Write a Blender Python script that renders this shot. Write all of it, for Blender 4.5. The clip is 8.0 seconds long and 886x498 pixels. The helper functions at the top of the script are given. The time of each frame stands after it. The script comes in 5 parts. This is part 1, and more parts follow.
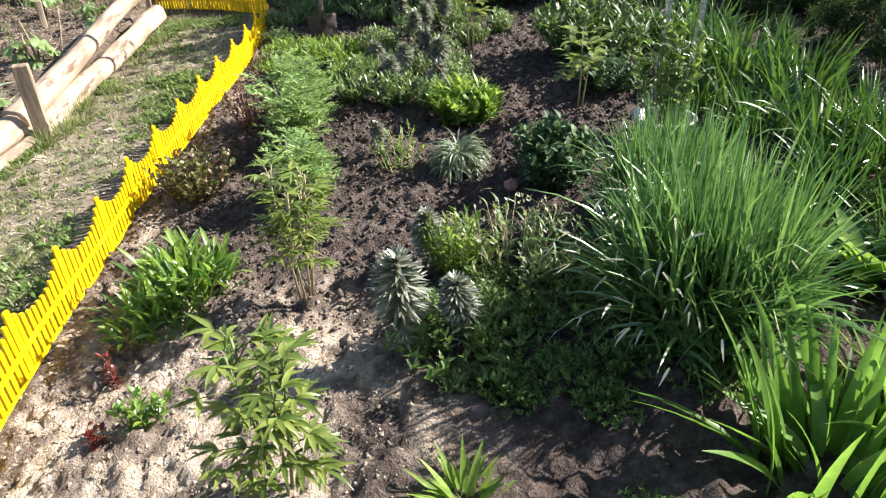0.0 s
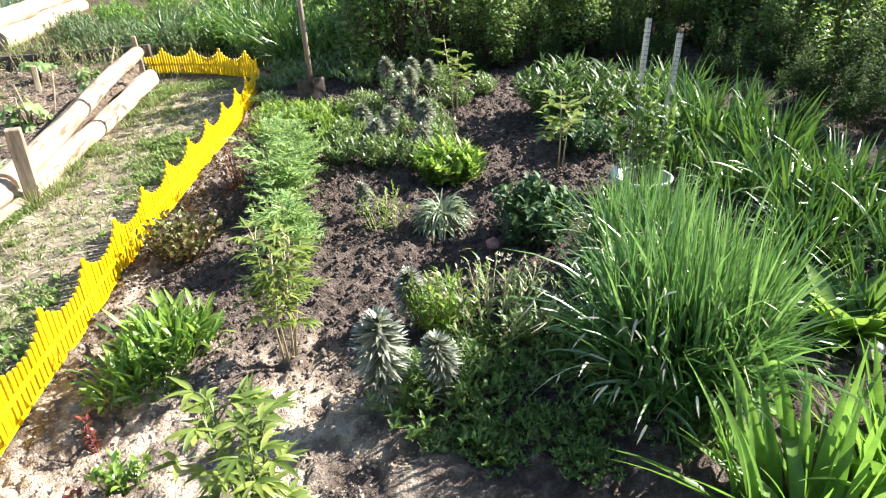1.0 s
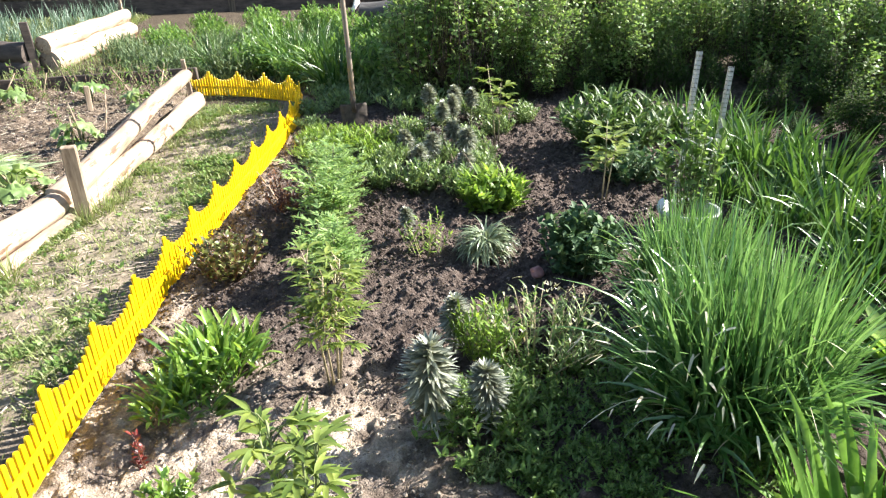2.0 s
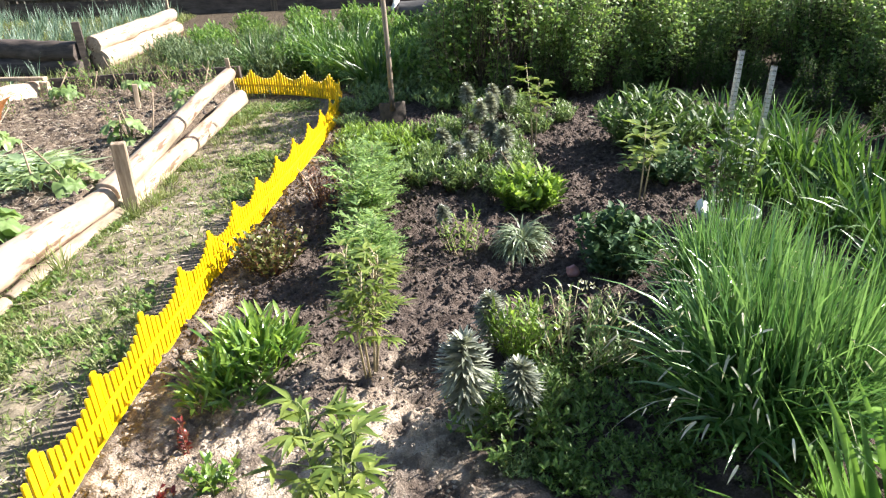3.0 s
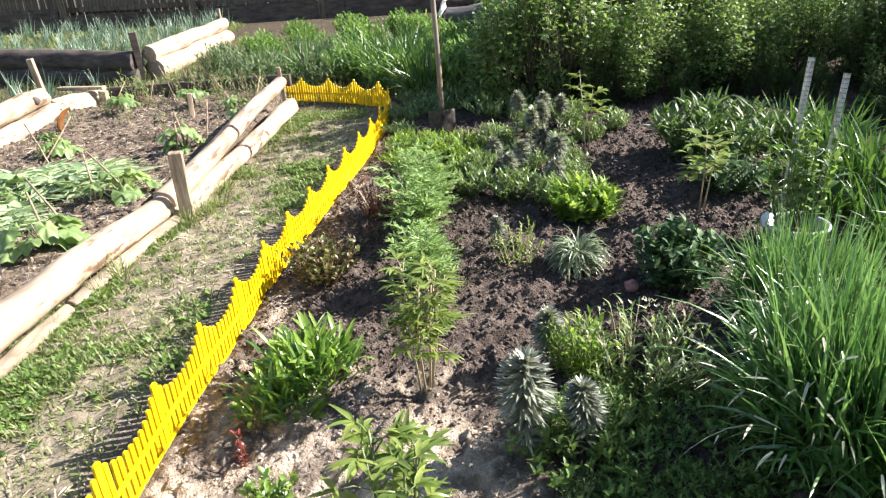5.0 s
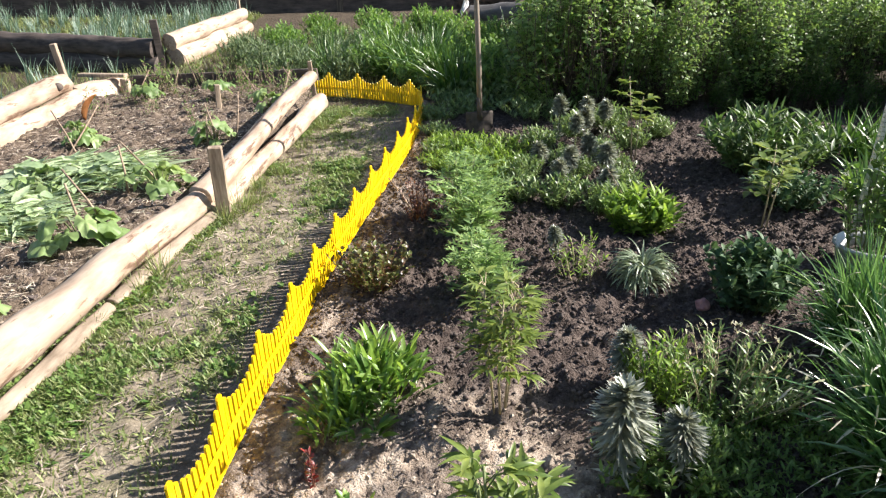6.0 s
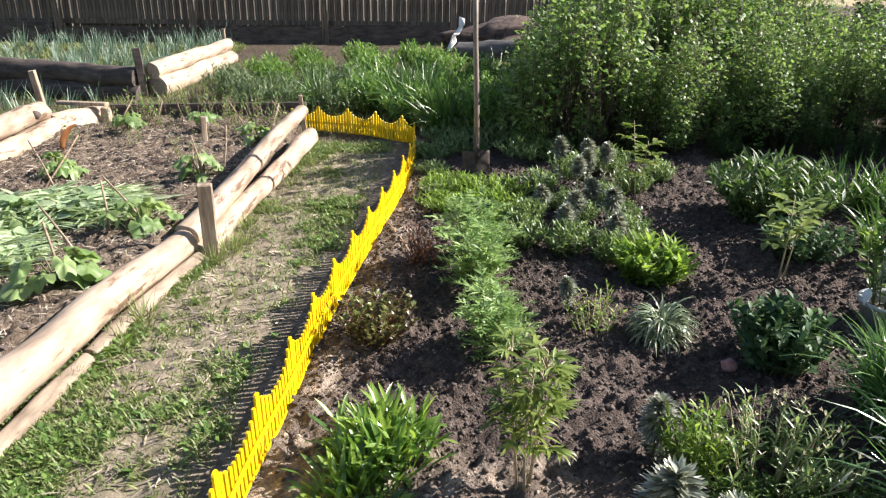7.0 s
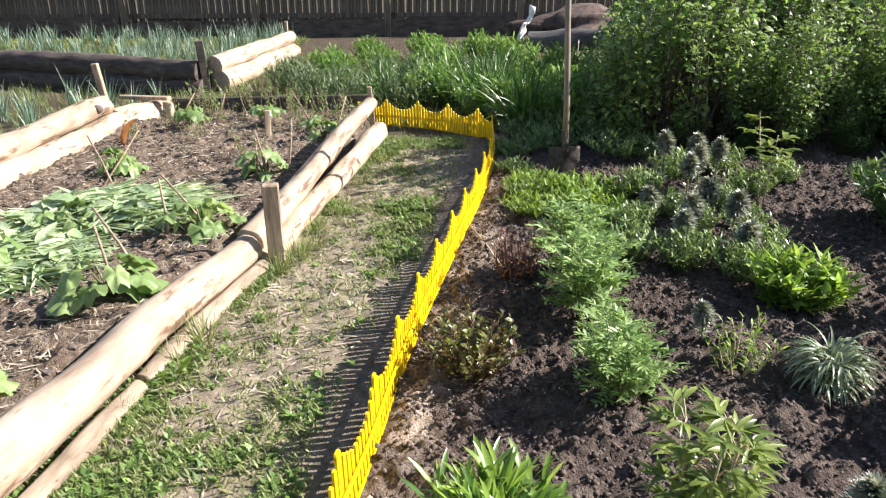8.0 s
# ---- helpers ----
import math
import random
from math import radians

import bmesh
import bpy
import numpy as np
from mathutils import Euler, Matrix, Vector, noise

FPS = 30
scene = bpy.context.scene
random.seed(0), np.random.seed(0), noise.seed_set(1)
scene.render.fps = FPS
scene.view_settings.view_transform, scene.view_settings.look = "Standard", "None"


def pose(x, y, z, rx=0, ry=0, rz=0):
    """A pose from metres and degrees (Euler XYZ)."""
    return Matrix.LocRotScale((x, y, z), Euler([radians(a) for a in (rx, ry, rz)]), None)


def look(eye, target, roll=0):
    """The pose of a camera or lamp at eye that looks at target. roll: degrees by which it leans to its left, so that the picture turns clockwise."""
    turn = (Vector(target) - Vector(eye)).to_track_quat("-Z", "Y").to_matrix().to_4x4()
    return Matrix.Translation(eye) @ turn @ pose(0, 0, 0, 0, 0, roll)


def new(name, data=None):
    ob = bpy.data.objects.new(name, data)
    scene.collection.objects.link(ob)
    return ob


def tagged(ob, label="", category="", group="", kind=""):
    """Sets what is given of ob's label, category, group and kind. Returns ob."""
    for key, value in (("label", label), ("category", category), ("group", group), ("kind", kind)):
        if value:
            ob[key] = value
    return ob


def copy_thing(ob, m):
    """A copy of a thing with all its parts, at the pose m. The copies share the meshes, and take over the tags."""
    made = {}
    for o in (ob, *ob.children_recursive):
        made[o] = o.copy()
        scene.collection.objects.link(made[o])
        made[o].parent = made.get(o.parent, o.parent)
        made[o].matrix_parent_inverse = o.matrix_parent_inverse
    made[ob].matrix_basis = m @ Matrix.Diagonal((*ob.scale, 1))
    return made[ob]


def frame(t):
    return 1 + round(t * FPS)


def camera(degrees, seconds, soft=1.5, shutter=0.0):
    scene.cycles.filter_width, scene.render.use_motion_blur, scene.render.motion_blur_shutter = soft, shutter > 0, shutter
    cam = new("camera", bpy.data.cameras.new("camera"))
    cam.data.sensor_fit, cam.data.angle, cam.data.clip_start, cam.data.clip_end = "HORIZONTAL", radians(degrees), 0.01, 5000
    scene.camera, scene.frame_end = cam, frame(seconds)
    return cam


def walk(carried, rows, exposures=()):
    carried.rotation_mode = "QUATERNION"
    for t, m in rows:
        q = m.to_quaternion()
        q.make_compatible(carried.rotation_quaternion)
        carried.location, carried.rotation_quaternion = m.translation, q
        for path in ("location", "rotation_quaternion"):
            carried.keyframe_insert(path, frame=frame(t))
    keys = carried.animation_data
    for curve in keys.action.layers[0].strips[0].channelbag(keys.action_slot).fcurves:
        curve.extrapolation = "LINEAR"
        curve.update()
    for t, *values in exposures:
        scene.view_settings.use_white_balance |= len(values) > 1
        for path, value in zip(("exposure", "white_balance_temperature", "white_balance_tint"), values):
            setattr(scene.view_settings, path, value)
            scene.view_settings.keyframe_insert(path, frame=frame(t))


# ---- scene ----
cam = camera(66.8, 8.0, soft=1.25)
PATH = [
    (0, (0.543, -1.216, 1.423), (0.839, 0.49, 0.42), -2.3),
    (0.5, (0.559, -1.241, 1.439), (0.937, 0.521, 0.572), -4.3),
    (1, (0.568, -1.252, 1.453), (0.912, 0.522, 0.595), -2.2),
    (1.5, (0.54, -1.238, 1.469), (0.878, 0.574, 0.694), -1.6),
    (2, (0.493, -1.235, 1.458), (0.766, 0.584, 0.672), -1.5),
    (3.3, (0.485, -1.272, 1.47), (0.647, 0.558, 0.681), -2.0),
    (3.5, (0.506, -1.27, 1.459), (0.693, 0.556, 0.663), -2.1),
    (4, (0.513, -1.267, 1.461), (0.815, 0.539, 0.657), -2.2),
    (4.5, (0.471, -1.247, 1.488), (0.655, 0.583, 0.702), -3.9),
    (4.7, (0.457, -1.227, 1.487), (0.519, 0.617, 0.714), -4.0),
    (5.8, (0.244, -1.156, 1.502), (0.312, 0.685, 0.724), -1.2),
    (6, (0.159, -1.075, 1.505), (0.211, 0.765, 0.724), -1.0),
    (6.5, (0.06, -0.928, 1.522), (-0.061, 0.915, 0.756), -2.1),
    (7, (0.021, -0.873, 1.517), (0.148, 0.998, 0.822), 0.7),
    (7.5, (-0.098, -0.63, 1.449), (-0.044, 1.246, 0.757), -0.4),
    (8, (-0.156, -0.38, 1.416), (-0.187, 1.49, 0.708), -0.3),
]
walk(cam, [(t, look(eye, target, roll)) for t, eye, target, roll in PATH], exposures=((0, 1.6, 6500, 12), (0.5, 1.94, 6500, 11), (1.0, 2.08, 6500, 10), (2.0, 2.06, 6500, 10), (3.5, 1.8, 6500, 12), (4.0, 1.8, 6500, 12), (4.5, 1.94, 6500, 12), (6.0, 1.46, 6500, 13), (6.5, 1.5, 6500, 13), (7.0, 1.44, 6500, 14), (7.5, 1.55, 6500, 14), (8.0, 1.54, 6500, 14)))

# ---- light ----
SUN_AZ, SUN_EL = radians(7.0), radians(35.0)      # azimuth from +x towards +y
sun_data = bpy.data.lights.new("sun", "SUN")
sun_data.energy, sun_data.angle, sun_data.color = 5.0, radians(0.5), (1.0, 0.945, 0.88)
sun = new("sun", sun_data)
sun.matrix_world = look((math.cos(SUN_EL) * math.cos(SUN_AZ) * 40, math.cos(SUN_EL) * math.sin(SUN_AZ) * 40, math.sin(SUN_EL) * 40), (0, 0, 0))
world = bpy.data.worlds.new("sky")
scene.world = world
world.use_nodes = True
sky = world.node_tree.nodes.new("ShaderNodeTexSky")
sky.sky_type, sky.sun_disc = "NISHITA", False
sky.sun_elevation, sky.sun_rotation = SUN_EL, radians(83)
world.node_tree.nodes["Background"].inputs["Strength"].default_value = 0.066
world.node_tree.links.new(sky.outputs[0], world.node_tree.nodes["Background"].inputs["Color"])



# ---- materials ----
def material(name):
    m = bpy.data.materials.new(name)
    m.use_nodes = True
    nt = m.node_tree
    return m, nt, nt.nodes["Principled BSDF"], nt.nodes["Material Output"]


def node(nt, kind, **values):
    n = nt.nodes.new(kind)
    for k, v in values.items():
        n.inputs[k].default_value = v
    return n


def noise_node(nt, scale, detail=4.0, rough=0.6, coord="Object"):
    tc = nt.nodes.new("ShaderNodeTexCoord")
    n = node(nt, "ShaderNodeTexNoise", Scale=scale, Detail=detail, Roughness=rough)
    nt.links.new(tc.outputs[coord], n.inputs["Vector"])
    return n


def ramp(nt, source, stops):
    r = nt.nodes.new("ShaderNodeValToRGB")
    el = r.color_ramp.elements
    while len(el) < len(stops):
        el.new(0.5)
    for e, (pos, col) in zip(el, stops):
        e.position, e.color = pos, (*col, 1)
    nt.links.new(source, r.inputs["Fac"])
    return r.outputs["Color"]


def mix(nt, fac, a, b, mode="MIX"):
    n = nt.nodes.new("ShaderNodeMix")
    n.data_type, n.blend_type = "RGBA", mode
    for socket, val in ((n.inputs[0], fac), (n.inputs[6], a), (n.inputs[7], b)):
        if isinstance(val, (int, float)):
            socket.default_value = val
        elif isinstance(val, tuple):
            socket.default_value = (*val, 1)
        else:
            nt.links.new(val, socket)
    return n.outputs[2]


def bump(nt, bsdf, source, strength, distance):
    b = node(nt, "ShaderNodeBump", Strength=strength, Distance=distance)
    nt.links.new(source, b.inputs["Height"])
    nt.links.new(b.outputs["Normal"], bsdf.inputs["Normal"])


def leaf_material(name, dark, light, glow=0.4, rough=0.45, gloss=0.8):
    """Leaf: colour varied leaf by leaf and in patches, light passing through the blade."""
    m, nt, bsdf, out = material(name)
    geo = nt.nodes.new("ShaderNodeNewGeometry")
    info = nt.nodes.new("ShaderNodeObjectInfo")
    add = nt.nodes.new("ShaderNodeMath")
    nt.links.new(geo.outputs["Random Per Island"], add.inputs[0])
    nt.links.new(info.outputs["Random"], add.inputs[1])
    part_of = nt.nodes.new("ShaderNodeMath")
    part_of.operation = "FRACT"
    nt.links.new(add.outputs[0], part_of.inputs[0])
    a = ramp(nt, part_of.outputs[0], [(0.0, dark), (1.0, light)])
    n = noise_node(nt, 30.0)
    b = ramp(nt, n.outputs["Fac"], [(0.3, (0.72, 0.75, 0.65)), (0.7, (1.2, 1.15, 1.1))])
    c = mix(nt, 1.0, a, b, "MULTIPLY")
    nt.links.new(c, bsdf.inputs["Base Color"])
    bsdf.inputs["Roughness"].default_value = rough
    bsdf.inputs["Specular IOR Level"].default_value = gloss
    tr = nt.nodes.new("ShaderNodeBsdfTranslucent")
    warm = mix(nt, 1.0, c, (1.3, 1.27, 0.92), "MULTIPLY")
    nt.links.new(warm, tr.inputs["Color"])
    ms = nt.nodes.new("ShaderNodeMixShader")
    ms.inputs[0].default_value = glow
    nt.links.new(bsdf.outputs[0], ms.inputs[1])
    nt.links.new(tr.outputs[0], ms.inputs[2])
    nt.links.new(ms.outputs[0], out.inputs["Surface"])
    return m


def plain(name, dark, light, scale=20.0, rough=0.7, relief=0.3, depth=0.004, stretch=None, metal=0.0, lo=0.35, hi=0.65):
    """Rough surface with two scales of colour and a little relief."""
    m, nt, bsdf, out = material(name)
    tc = nt.nodes.new("ShaderNodeTexCoord")
    mp = node(nt, "ShaderNodeMapping", Scale=stretch or (1, 1, 1))
    nt.links.new(tc.outputs["Object"], mp.inputs["Vector"])
    n1 = node(nt, "ShaderNodeTexNoise", Scale=scale, Detail=6.0, Roughness=0.65)
    n2 = node(nt, "ShaderNodeTexNoise", Scale=scale * 0.17, Detail=3.0, Roughness=0.5)
    nt.links.new(mp.outputs[0], n1.inputs["Vector"])
    nt.links.new(tc.outputs["Object"], n2.inputs["Vector"])
    info = nt.nodes.new("ShaderNodeObjectInfo")
    a = ramp(nt, n1.outputs["Fac"], [(lo, dark), (hi, light)])
    b = ramp(nt, n2.outputs["Fac"], [(0.3, (0.75, 0.75, 0.75)), (0.7, (1.15, 1.15, 1.15))])
    c = ramp(nt, info.outputs["Random"], [(0.0, (0.85, 0.85, 0.85)), (1.0, (1.1, 1.1, 1.1))])
    nt.links.new(mix(nt, 1.0, mix(nt, 1.0, a, b, "MULTIPLY"), c, "MULTIPLY"), bsdf.inputs["Base Color"])
    bsdf.inputs["Roughness"].default_value, bsdf.inputs["Metallic"].default_value = rough, metal
    if relief:
        bump(nt, bsdf, n1.outputs["Fac"], relief, depth)
    return m


def ground_material():
    m, nt, bsdf, out = material("garden_soil")
    def mask(name):
        a = nt.nodes.new("ShaderNodeAttribute")
        a.attribute_name = name
        return a.outputs["Fac"]
    fine, mid, wide = noise_node(nt, 140.0, 6.0, 0.7), noise_node(nt, 22.0, 6.0, 0.65), noise_node(nt, 2.3, 4.0, 0.6)
    humus = ramp(nt, mid.outputs["Fac"], [(0.3, (0.038, 0.029, 0.025)), (0.52, (0.092, 0.071, 0.061)), (0.75, (0.19, 0.155, 0.135))])
    dry = ramp(nt, mid.outputs["Fac"], [(0.25, (0.26, 0.2, 0.15)), (0.5, (0.5, 0.41, 0.32)), (0.75, (0.68, 0.61, 0.52))])
    path = ramp(nt, mid.outputs["Fac"], [(0.25, (0.12, 0.1, 0.073)), (0.5, (0.25, 0.212, 0.155)), (0.75, (0.39, 0.34, 0.26))])
    mulch = ramp(nt, mid.outputs["Fac"], [(0.28, (0.05, 0.037, 0.028)), (0.5, (0.15, 0.115, 0.085)), (0.75, (0.34, 0.28, 0.22))])
    meadow = ramp(nt, mid.outputs["Fac"], [(0.3, (0.045, 0.037, 0.024)), (0.7, (0.12, 0.095, 0.063))])
    c = mix(nt, mask("mulch"), humus, mulch)
    moss = ramp(nt, noise_node(nt, 5.0, 7.0, 0.75).outputs["Fac"], [(0.48, (0, 0, 0)), (0.62, (0.5, 0.5, 0.5))])
    path = mix(nt, moss, path, (0.14, 0.14, 0.07))
    c = mix(nt, mask("path"), c, path)
    c = mix(nt, mask("dry"), c, dry)
    c = mix(nt, mask("meadow"), c, meadow)
    c = mix(nt, 1.0, c, ramp(nt, wide.outputs["Fac"], [(0.3, (0.78, 0.76, 0.74)), (0.7, (1.15, 1.14, 1.1))]), "MULTIPLY")
    c = mix(nt, 1.0, c, ramp(nt, fine.outputs["Fac"], [(0.35, (0.7, 0.7, 0.7)), (0.65, (1.2, 1.2, 1.2))]), "MULTIPLY")
    nt.links.new(c, bsdf.inputs["Base Color"])
    bsdf.inputs["Roughness"].default_value = 0.95
    bsdf.inputs["Specular IOR Level"].default_value = 0.2
    add = nt.nodes.new("ShaderNodeMath")
    crumb = node(nt, "ShaderNodeTexVoronoi", Scale=75.0)
    tc = nt.nodes.new("ShaderNodeTexCoord")
    warp = mix(nt, 0.06, tc.outputs["Object"], noise_node(nt, 38.0).outputs["Color"])
    nt.links.new(warp, crumb.inputs["Vector"])
    crumb.inputs["Scale"].default_value = 62.0
    nt.links.new(fine.outputs["Fac"], add.inputs[0])
    nt.links.new(mid.outputs["Fac"], add.inputs[1])
    sub = nt.nodes.new("ShaderNodeMath")
    sub.operation = "SUBTRACT"
    nt.links.new(add.outputs[0], sub.inputs[0])
    nt.links.new(crumb.outputs["Distance"], sub.inputs[1])
    tread = nt.nodes.new("ShaderNodeMapRange")
    nt.links.new(mask("path"), tread.inputs["Value"])
    tread.inputs["To Min"].default_value, tread.inputs["To Max"].default_value = 0.75, 0.3
    b = node(nt, "ShaderNodeBump", Distance=0.013)
    nt.links.new(tread.outputs[0], b.inputs["Strength"])
    nt.links.new(sub.outputs[0], b.inputs["Height"])
    nt.links.new(b.outputs["Normal"], bsdf.inputs["Normal"])
    return m


SOIL = ground_material()
CLOD = plain("soil_crumb", (0.037, 0.028, 0.023), (0.16, 0.124, 0.103), 60.0, 0.95, 0.6, 0.004)
DRY_CLOD = plain("dry_crumb", (0.16, 0.125, 0.09), (0.4, 0.34, 0.27), 60.0, 0.95, 0.6, 0.004)
YELLOW = plain("yellow_plastic", (0.8, 0.5, 0.0), (0.86, 0.57, 0.004), 9.0, 0.38, 0.05, 0.001)
def log_material():
    m = plain("peeled_log", (0.22, 0.145, 0.09), (0.46, 0.365, 0.27), 16.0, 0.7, 0.45, 0.008, (0.25, 1, 1), lo=0.25, hi=0.6)
    nt = m.node_tree
    bsdf = nt.nodes["Principled BSDF"]
    was = bsdf.inputs["Base Color"].links[0].from_socket
    tc = nt.nodes.new("ShaderNodeTexCoord")
    mp = node(nt, "ShaderNodeMapping", Scale=(1.3, 7, 7))
    nt.links.new(tc.outputs["Object"], mp.inputs["Vector"])
    n = node(nt, "ShaderNodeTexNoise", Scale=1.6, Detail=7.0, Roughness=0.7)
    nt.links.new(mp.outputs[0], n.inputs["Vector"])
    bark = ramp(nt, n.outputs["Fac"], [(0.555, (0, 0, 0)), (0.62, (1, 1, 1))])
    nt.links.new(mix(nt, bark, was, (0.13, 0.075, 0.045)), bsdf.inputs["Base Color"])
    return m


LOG = log_material()
LOG_TAN = plain("tan_log", (0.16, 0.12, 0.08), (0.36, 0.29, 0.21), 18.0, 0.8, 0.5, 0.008, (0.25, 1, 1))
LOG_DARK = plain("dark_wood", (0.035, 0.027, 0.022), (0.11, 0.086, 0.07), 16.0, 0.85, 0.5, 0.008, (0.25, 1, 1))
STAKE = plain("stake_wood", (0.17, 0.12, 0.08), (0.48, 0.38, 0.27), 24.0, 0.8, 0.4, 0.004, (1, 1, 0.12))
GREY_WOOD = plain("grey_plank", (0.05, 0.039, 0.029), (0.2, 0.16, 0.115), 26.0, 0.9, 0.5, 0.004, (1, 1, 0.08))
SHAFT = plain("worn_shaft", (0.11, 0.088, 0.065), (0.27, 0.22, 0.165), 40.0, 0.6, 0.3, 0.002, (1, 1, 0.06))
STEEL = plain("worn_steel", (0.03, 0.025, 0.02), (0.09, 0.072, 0.056), 30.0, 0.75, 0.4, 0.002, metal=0.2)
ZINC = plain("galvanised_steel", (0.3, 0.31, 0.31), (0.55, 0.56, 0.55), 70.0, 0.42, 0.25, 0.001, metal=0.55)
BUCKET = plain("white_plastic", (0.26, 0.28, 0.28), (0.42, 0.44, 0.43), 7.0, 0.45, 0.05, 0.001)
RAG = plain("white_rag", (0.7, 0.69, 0.66), (0.9, 0.89, 0.86), 12.0, 0.9, 0.4, 0.01)
STONE = plain("grey_stone", (0.2, 0.19, 0.18), (0.42, 0.39, 0.36), 14.0, 0.85, 0.5, 0.006)
GREY_LOG = plain("grey_log", (0.04, 0.039, 0.038), (0.13, 0.122, 0.116), 14.0, 0.85, 0.5, 0.006, (0.3, 1, 1))
PINK = plain("pink_stone", (0.35, 0.16, 0.15), (0.5, 0.27, 0.25), 30.0, 0.8, 0.4, 0.003)
HEAP = plain("brown_heap", (0.03, 0.022, 0.018), (0.15, 0.1, 0.078), 9.0, 0.95, 0.6, 0.02)
DARK_TWIG = plain("dark_twig", (0.045, 0.035, 0.025), (0.12, 0.095, 0.065), 40.0, 0.85, 0.3, 0.002)
TWIG = plain("dry_twig", (0.14, 0.095, 0.06), (0.38, 0.29, 0.2), 40.0, 0.85, 0.3, 0.002)
STRAW = plain("straw", (0.12, 0.09, 0.065), (0.52, 0.44, 0.34), 8.0, 0.85, 0.0)
STEM = plain("green_stem", (0.07, 0.1, 0.03), (0.16, 0.19, 0.06), 30.0, 0.55, 0.0)
STEM_RED = plain("red_stem", (0.1, 0.03, 0.02), (0.2, 0.08, 0.05), 30.0, 0.6, 0.0)
STEM_PALE = plain("pale_stem", (0.26, 0.22, 0.12), (0.42, 0.36, 0.22), 30.0, 0.6, 0.0)
GRASS_LEAF = leaf_material("grass_leaf", (0.045, 0.13, 0.034), (0.18, 0.32, 0.115), 0.34, 0.24, 1.0)
IRIS_LEAF = leaf_material("sword_leaf", (0.08, 0.18, 0.03), (0.2, 0.36, 0.08), 0.48, 0.33, 0.6)
PHLOX_LEAF = leaf_material("phlox_leaf", (0.085, 0.16, 0.05), (0.26, 0.36, 0.15), 0.36, 0.4, 0.5)
LILY_LEAF = leaf_material("daylily_leaf", (0.025, 0.08, 0.015), (0.11, 0.21, 0.045), 0.27, 0.34, 0.6)
BROAD_LEAF = leaf_material("broad_leaf", (0.065, 0.16, 0.03), (0.26, 0.4, 0.08), 0.46, 0.32, 0.9)
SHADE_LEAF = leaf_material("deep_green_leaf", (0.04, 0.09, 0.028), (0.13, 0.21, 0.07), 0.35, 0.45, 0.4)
LIME_LEAF = leaf_material("lime_leaf", (0.11, 0.21, 0.03), (0.27, 0.4, 0.08), 0.45, 0.5, 0.4)
PEONY_LEAF = leaf_material("peony_leaf", (0.085, 0.145, 0.03), (0.27, 0.34, 0.09), 0.42, 0.35, 0.6)
FERN_LEAF = leaf_material("feathery_leaf", (0.14, 0.25, 0.085), (0.36, 0.5, 0.21), 0.45, 0.45, 0.5)
GREY_LEAF = leaf_material("grey_green_leaf", (0.1, 0.15, 0.085), (0.3, 0.36, 0.25), 0.28, 0.34, 0.7)
WHORL_LEAF = leaf_material("whorl_leaf", (0.09, 0.11, 0.08), (0.46, 0.49, 0.44), 0.25, 0.3, 0.9)
RED_LEAF = leaf_material("red_leaf", (0.09, 0.012, 0.01), (0.26, 0.03, 0.02), 0.4, 0.4)
BRONZE_LEAF = leaf_material("bronze_leaf", (0.149, 0.060, 0.045), (0.317, 0.166, 0.090), 0.35, 0.45)
HEDGE_LEAF = leaf_material("hedge_leaf", (0.085, 0.18, 0.042), (0.25, 0.36, 0.125), 0.42, 0.5, 0.45)
ONION_LEAF = leaf_material("onion_leaf", (0.09, 0.17, 0.12), (0.22, 0.32, 0.25), 0.25, 0.4)
# Darker than HEDGE_LEAF: the shade over the right-hand bushes is in this colour.
SHADE_TONED_LEAF = leaf_material("shade_toned_leaf", (0.02, 0.052, 0.014), (0.075, 0.13, 0.035), 0.3, 0.75, 0.12)
ROSE_LEAF = leaf_material("rose_leaf", (0.1, 0.055, 0.03), (0.17, 0.22, 0.06), 0.35, 0.4, 0.6)
SAGE_LEAF = leaf_material("sage_leaf", (0.06, 0.11, 0.05), (0.18, 0.25, 0.13), 0.3, 0.5, 0.4)
WEED_LEAF = leaf_material("weed_leaf", (0.06, 0.135, 0.03), (0.2, 0.31, 0.085), 0.4, 0.45, 0.4)
ROW_LEAF = leaf_material("row_leaf", (0.06, 0.15, 0.03), (0.22, 0.36, 0.09), 0.44, 0.5, 0.45)
RUST_LEAF = leaf_material("rust_leaf", (0.3, 0.13, 0.05), (0.42, 0.2, 0.08), 0.4, 0.6, 0.3)
SQUASH_LEAF = leaf_material("squash_leaf", (0.15, 0.25, 0.08), (0.32, 0.43, 0.19), 0.4, 0.45, 0.6)
CUT_GRASS = leaf_material("cut_grass", (0.25, 0.35, 0.2), (0.5, 0.6, 0.4), 0.3, 0.5, 0.5)
DRY_LEAF = leaf_material("dried_leaf", (0.45, 0.43, 0.33), (0.8, 0.78, 0.66), 0.35, 0.4)
SEDUM_LEAF = leaf_material("fleshy_leaf", (0.035, 0.085, 0.04), (0.12, 0.2, 0.1), 0.22, 0.55, 0.2)
CLOVER_LEAF = leaf_material("clover_leaf", (0.08, 0.17, 0.04), (0.22, 0.34, 0.09), 0.42, 0.45, 0.5)
TURF_LEAF = leaf_material("turf_blade", (0.1, 0.14, 0.045), (0.3, 0.35, 0.15), 0.38, 0.5, 0.4)


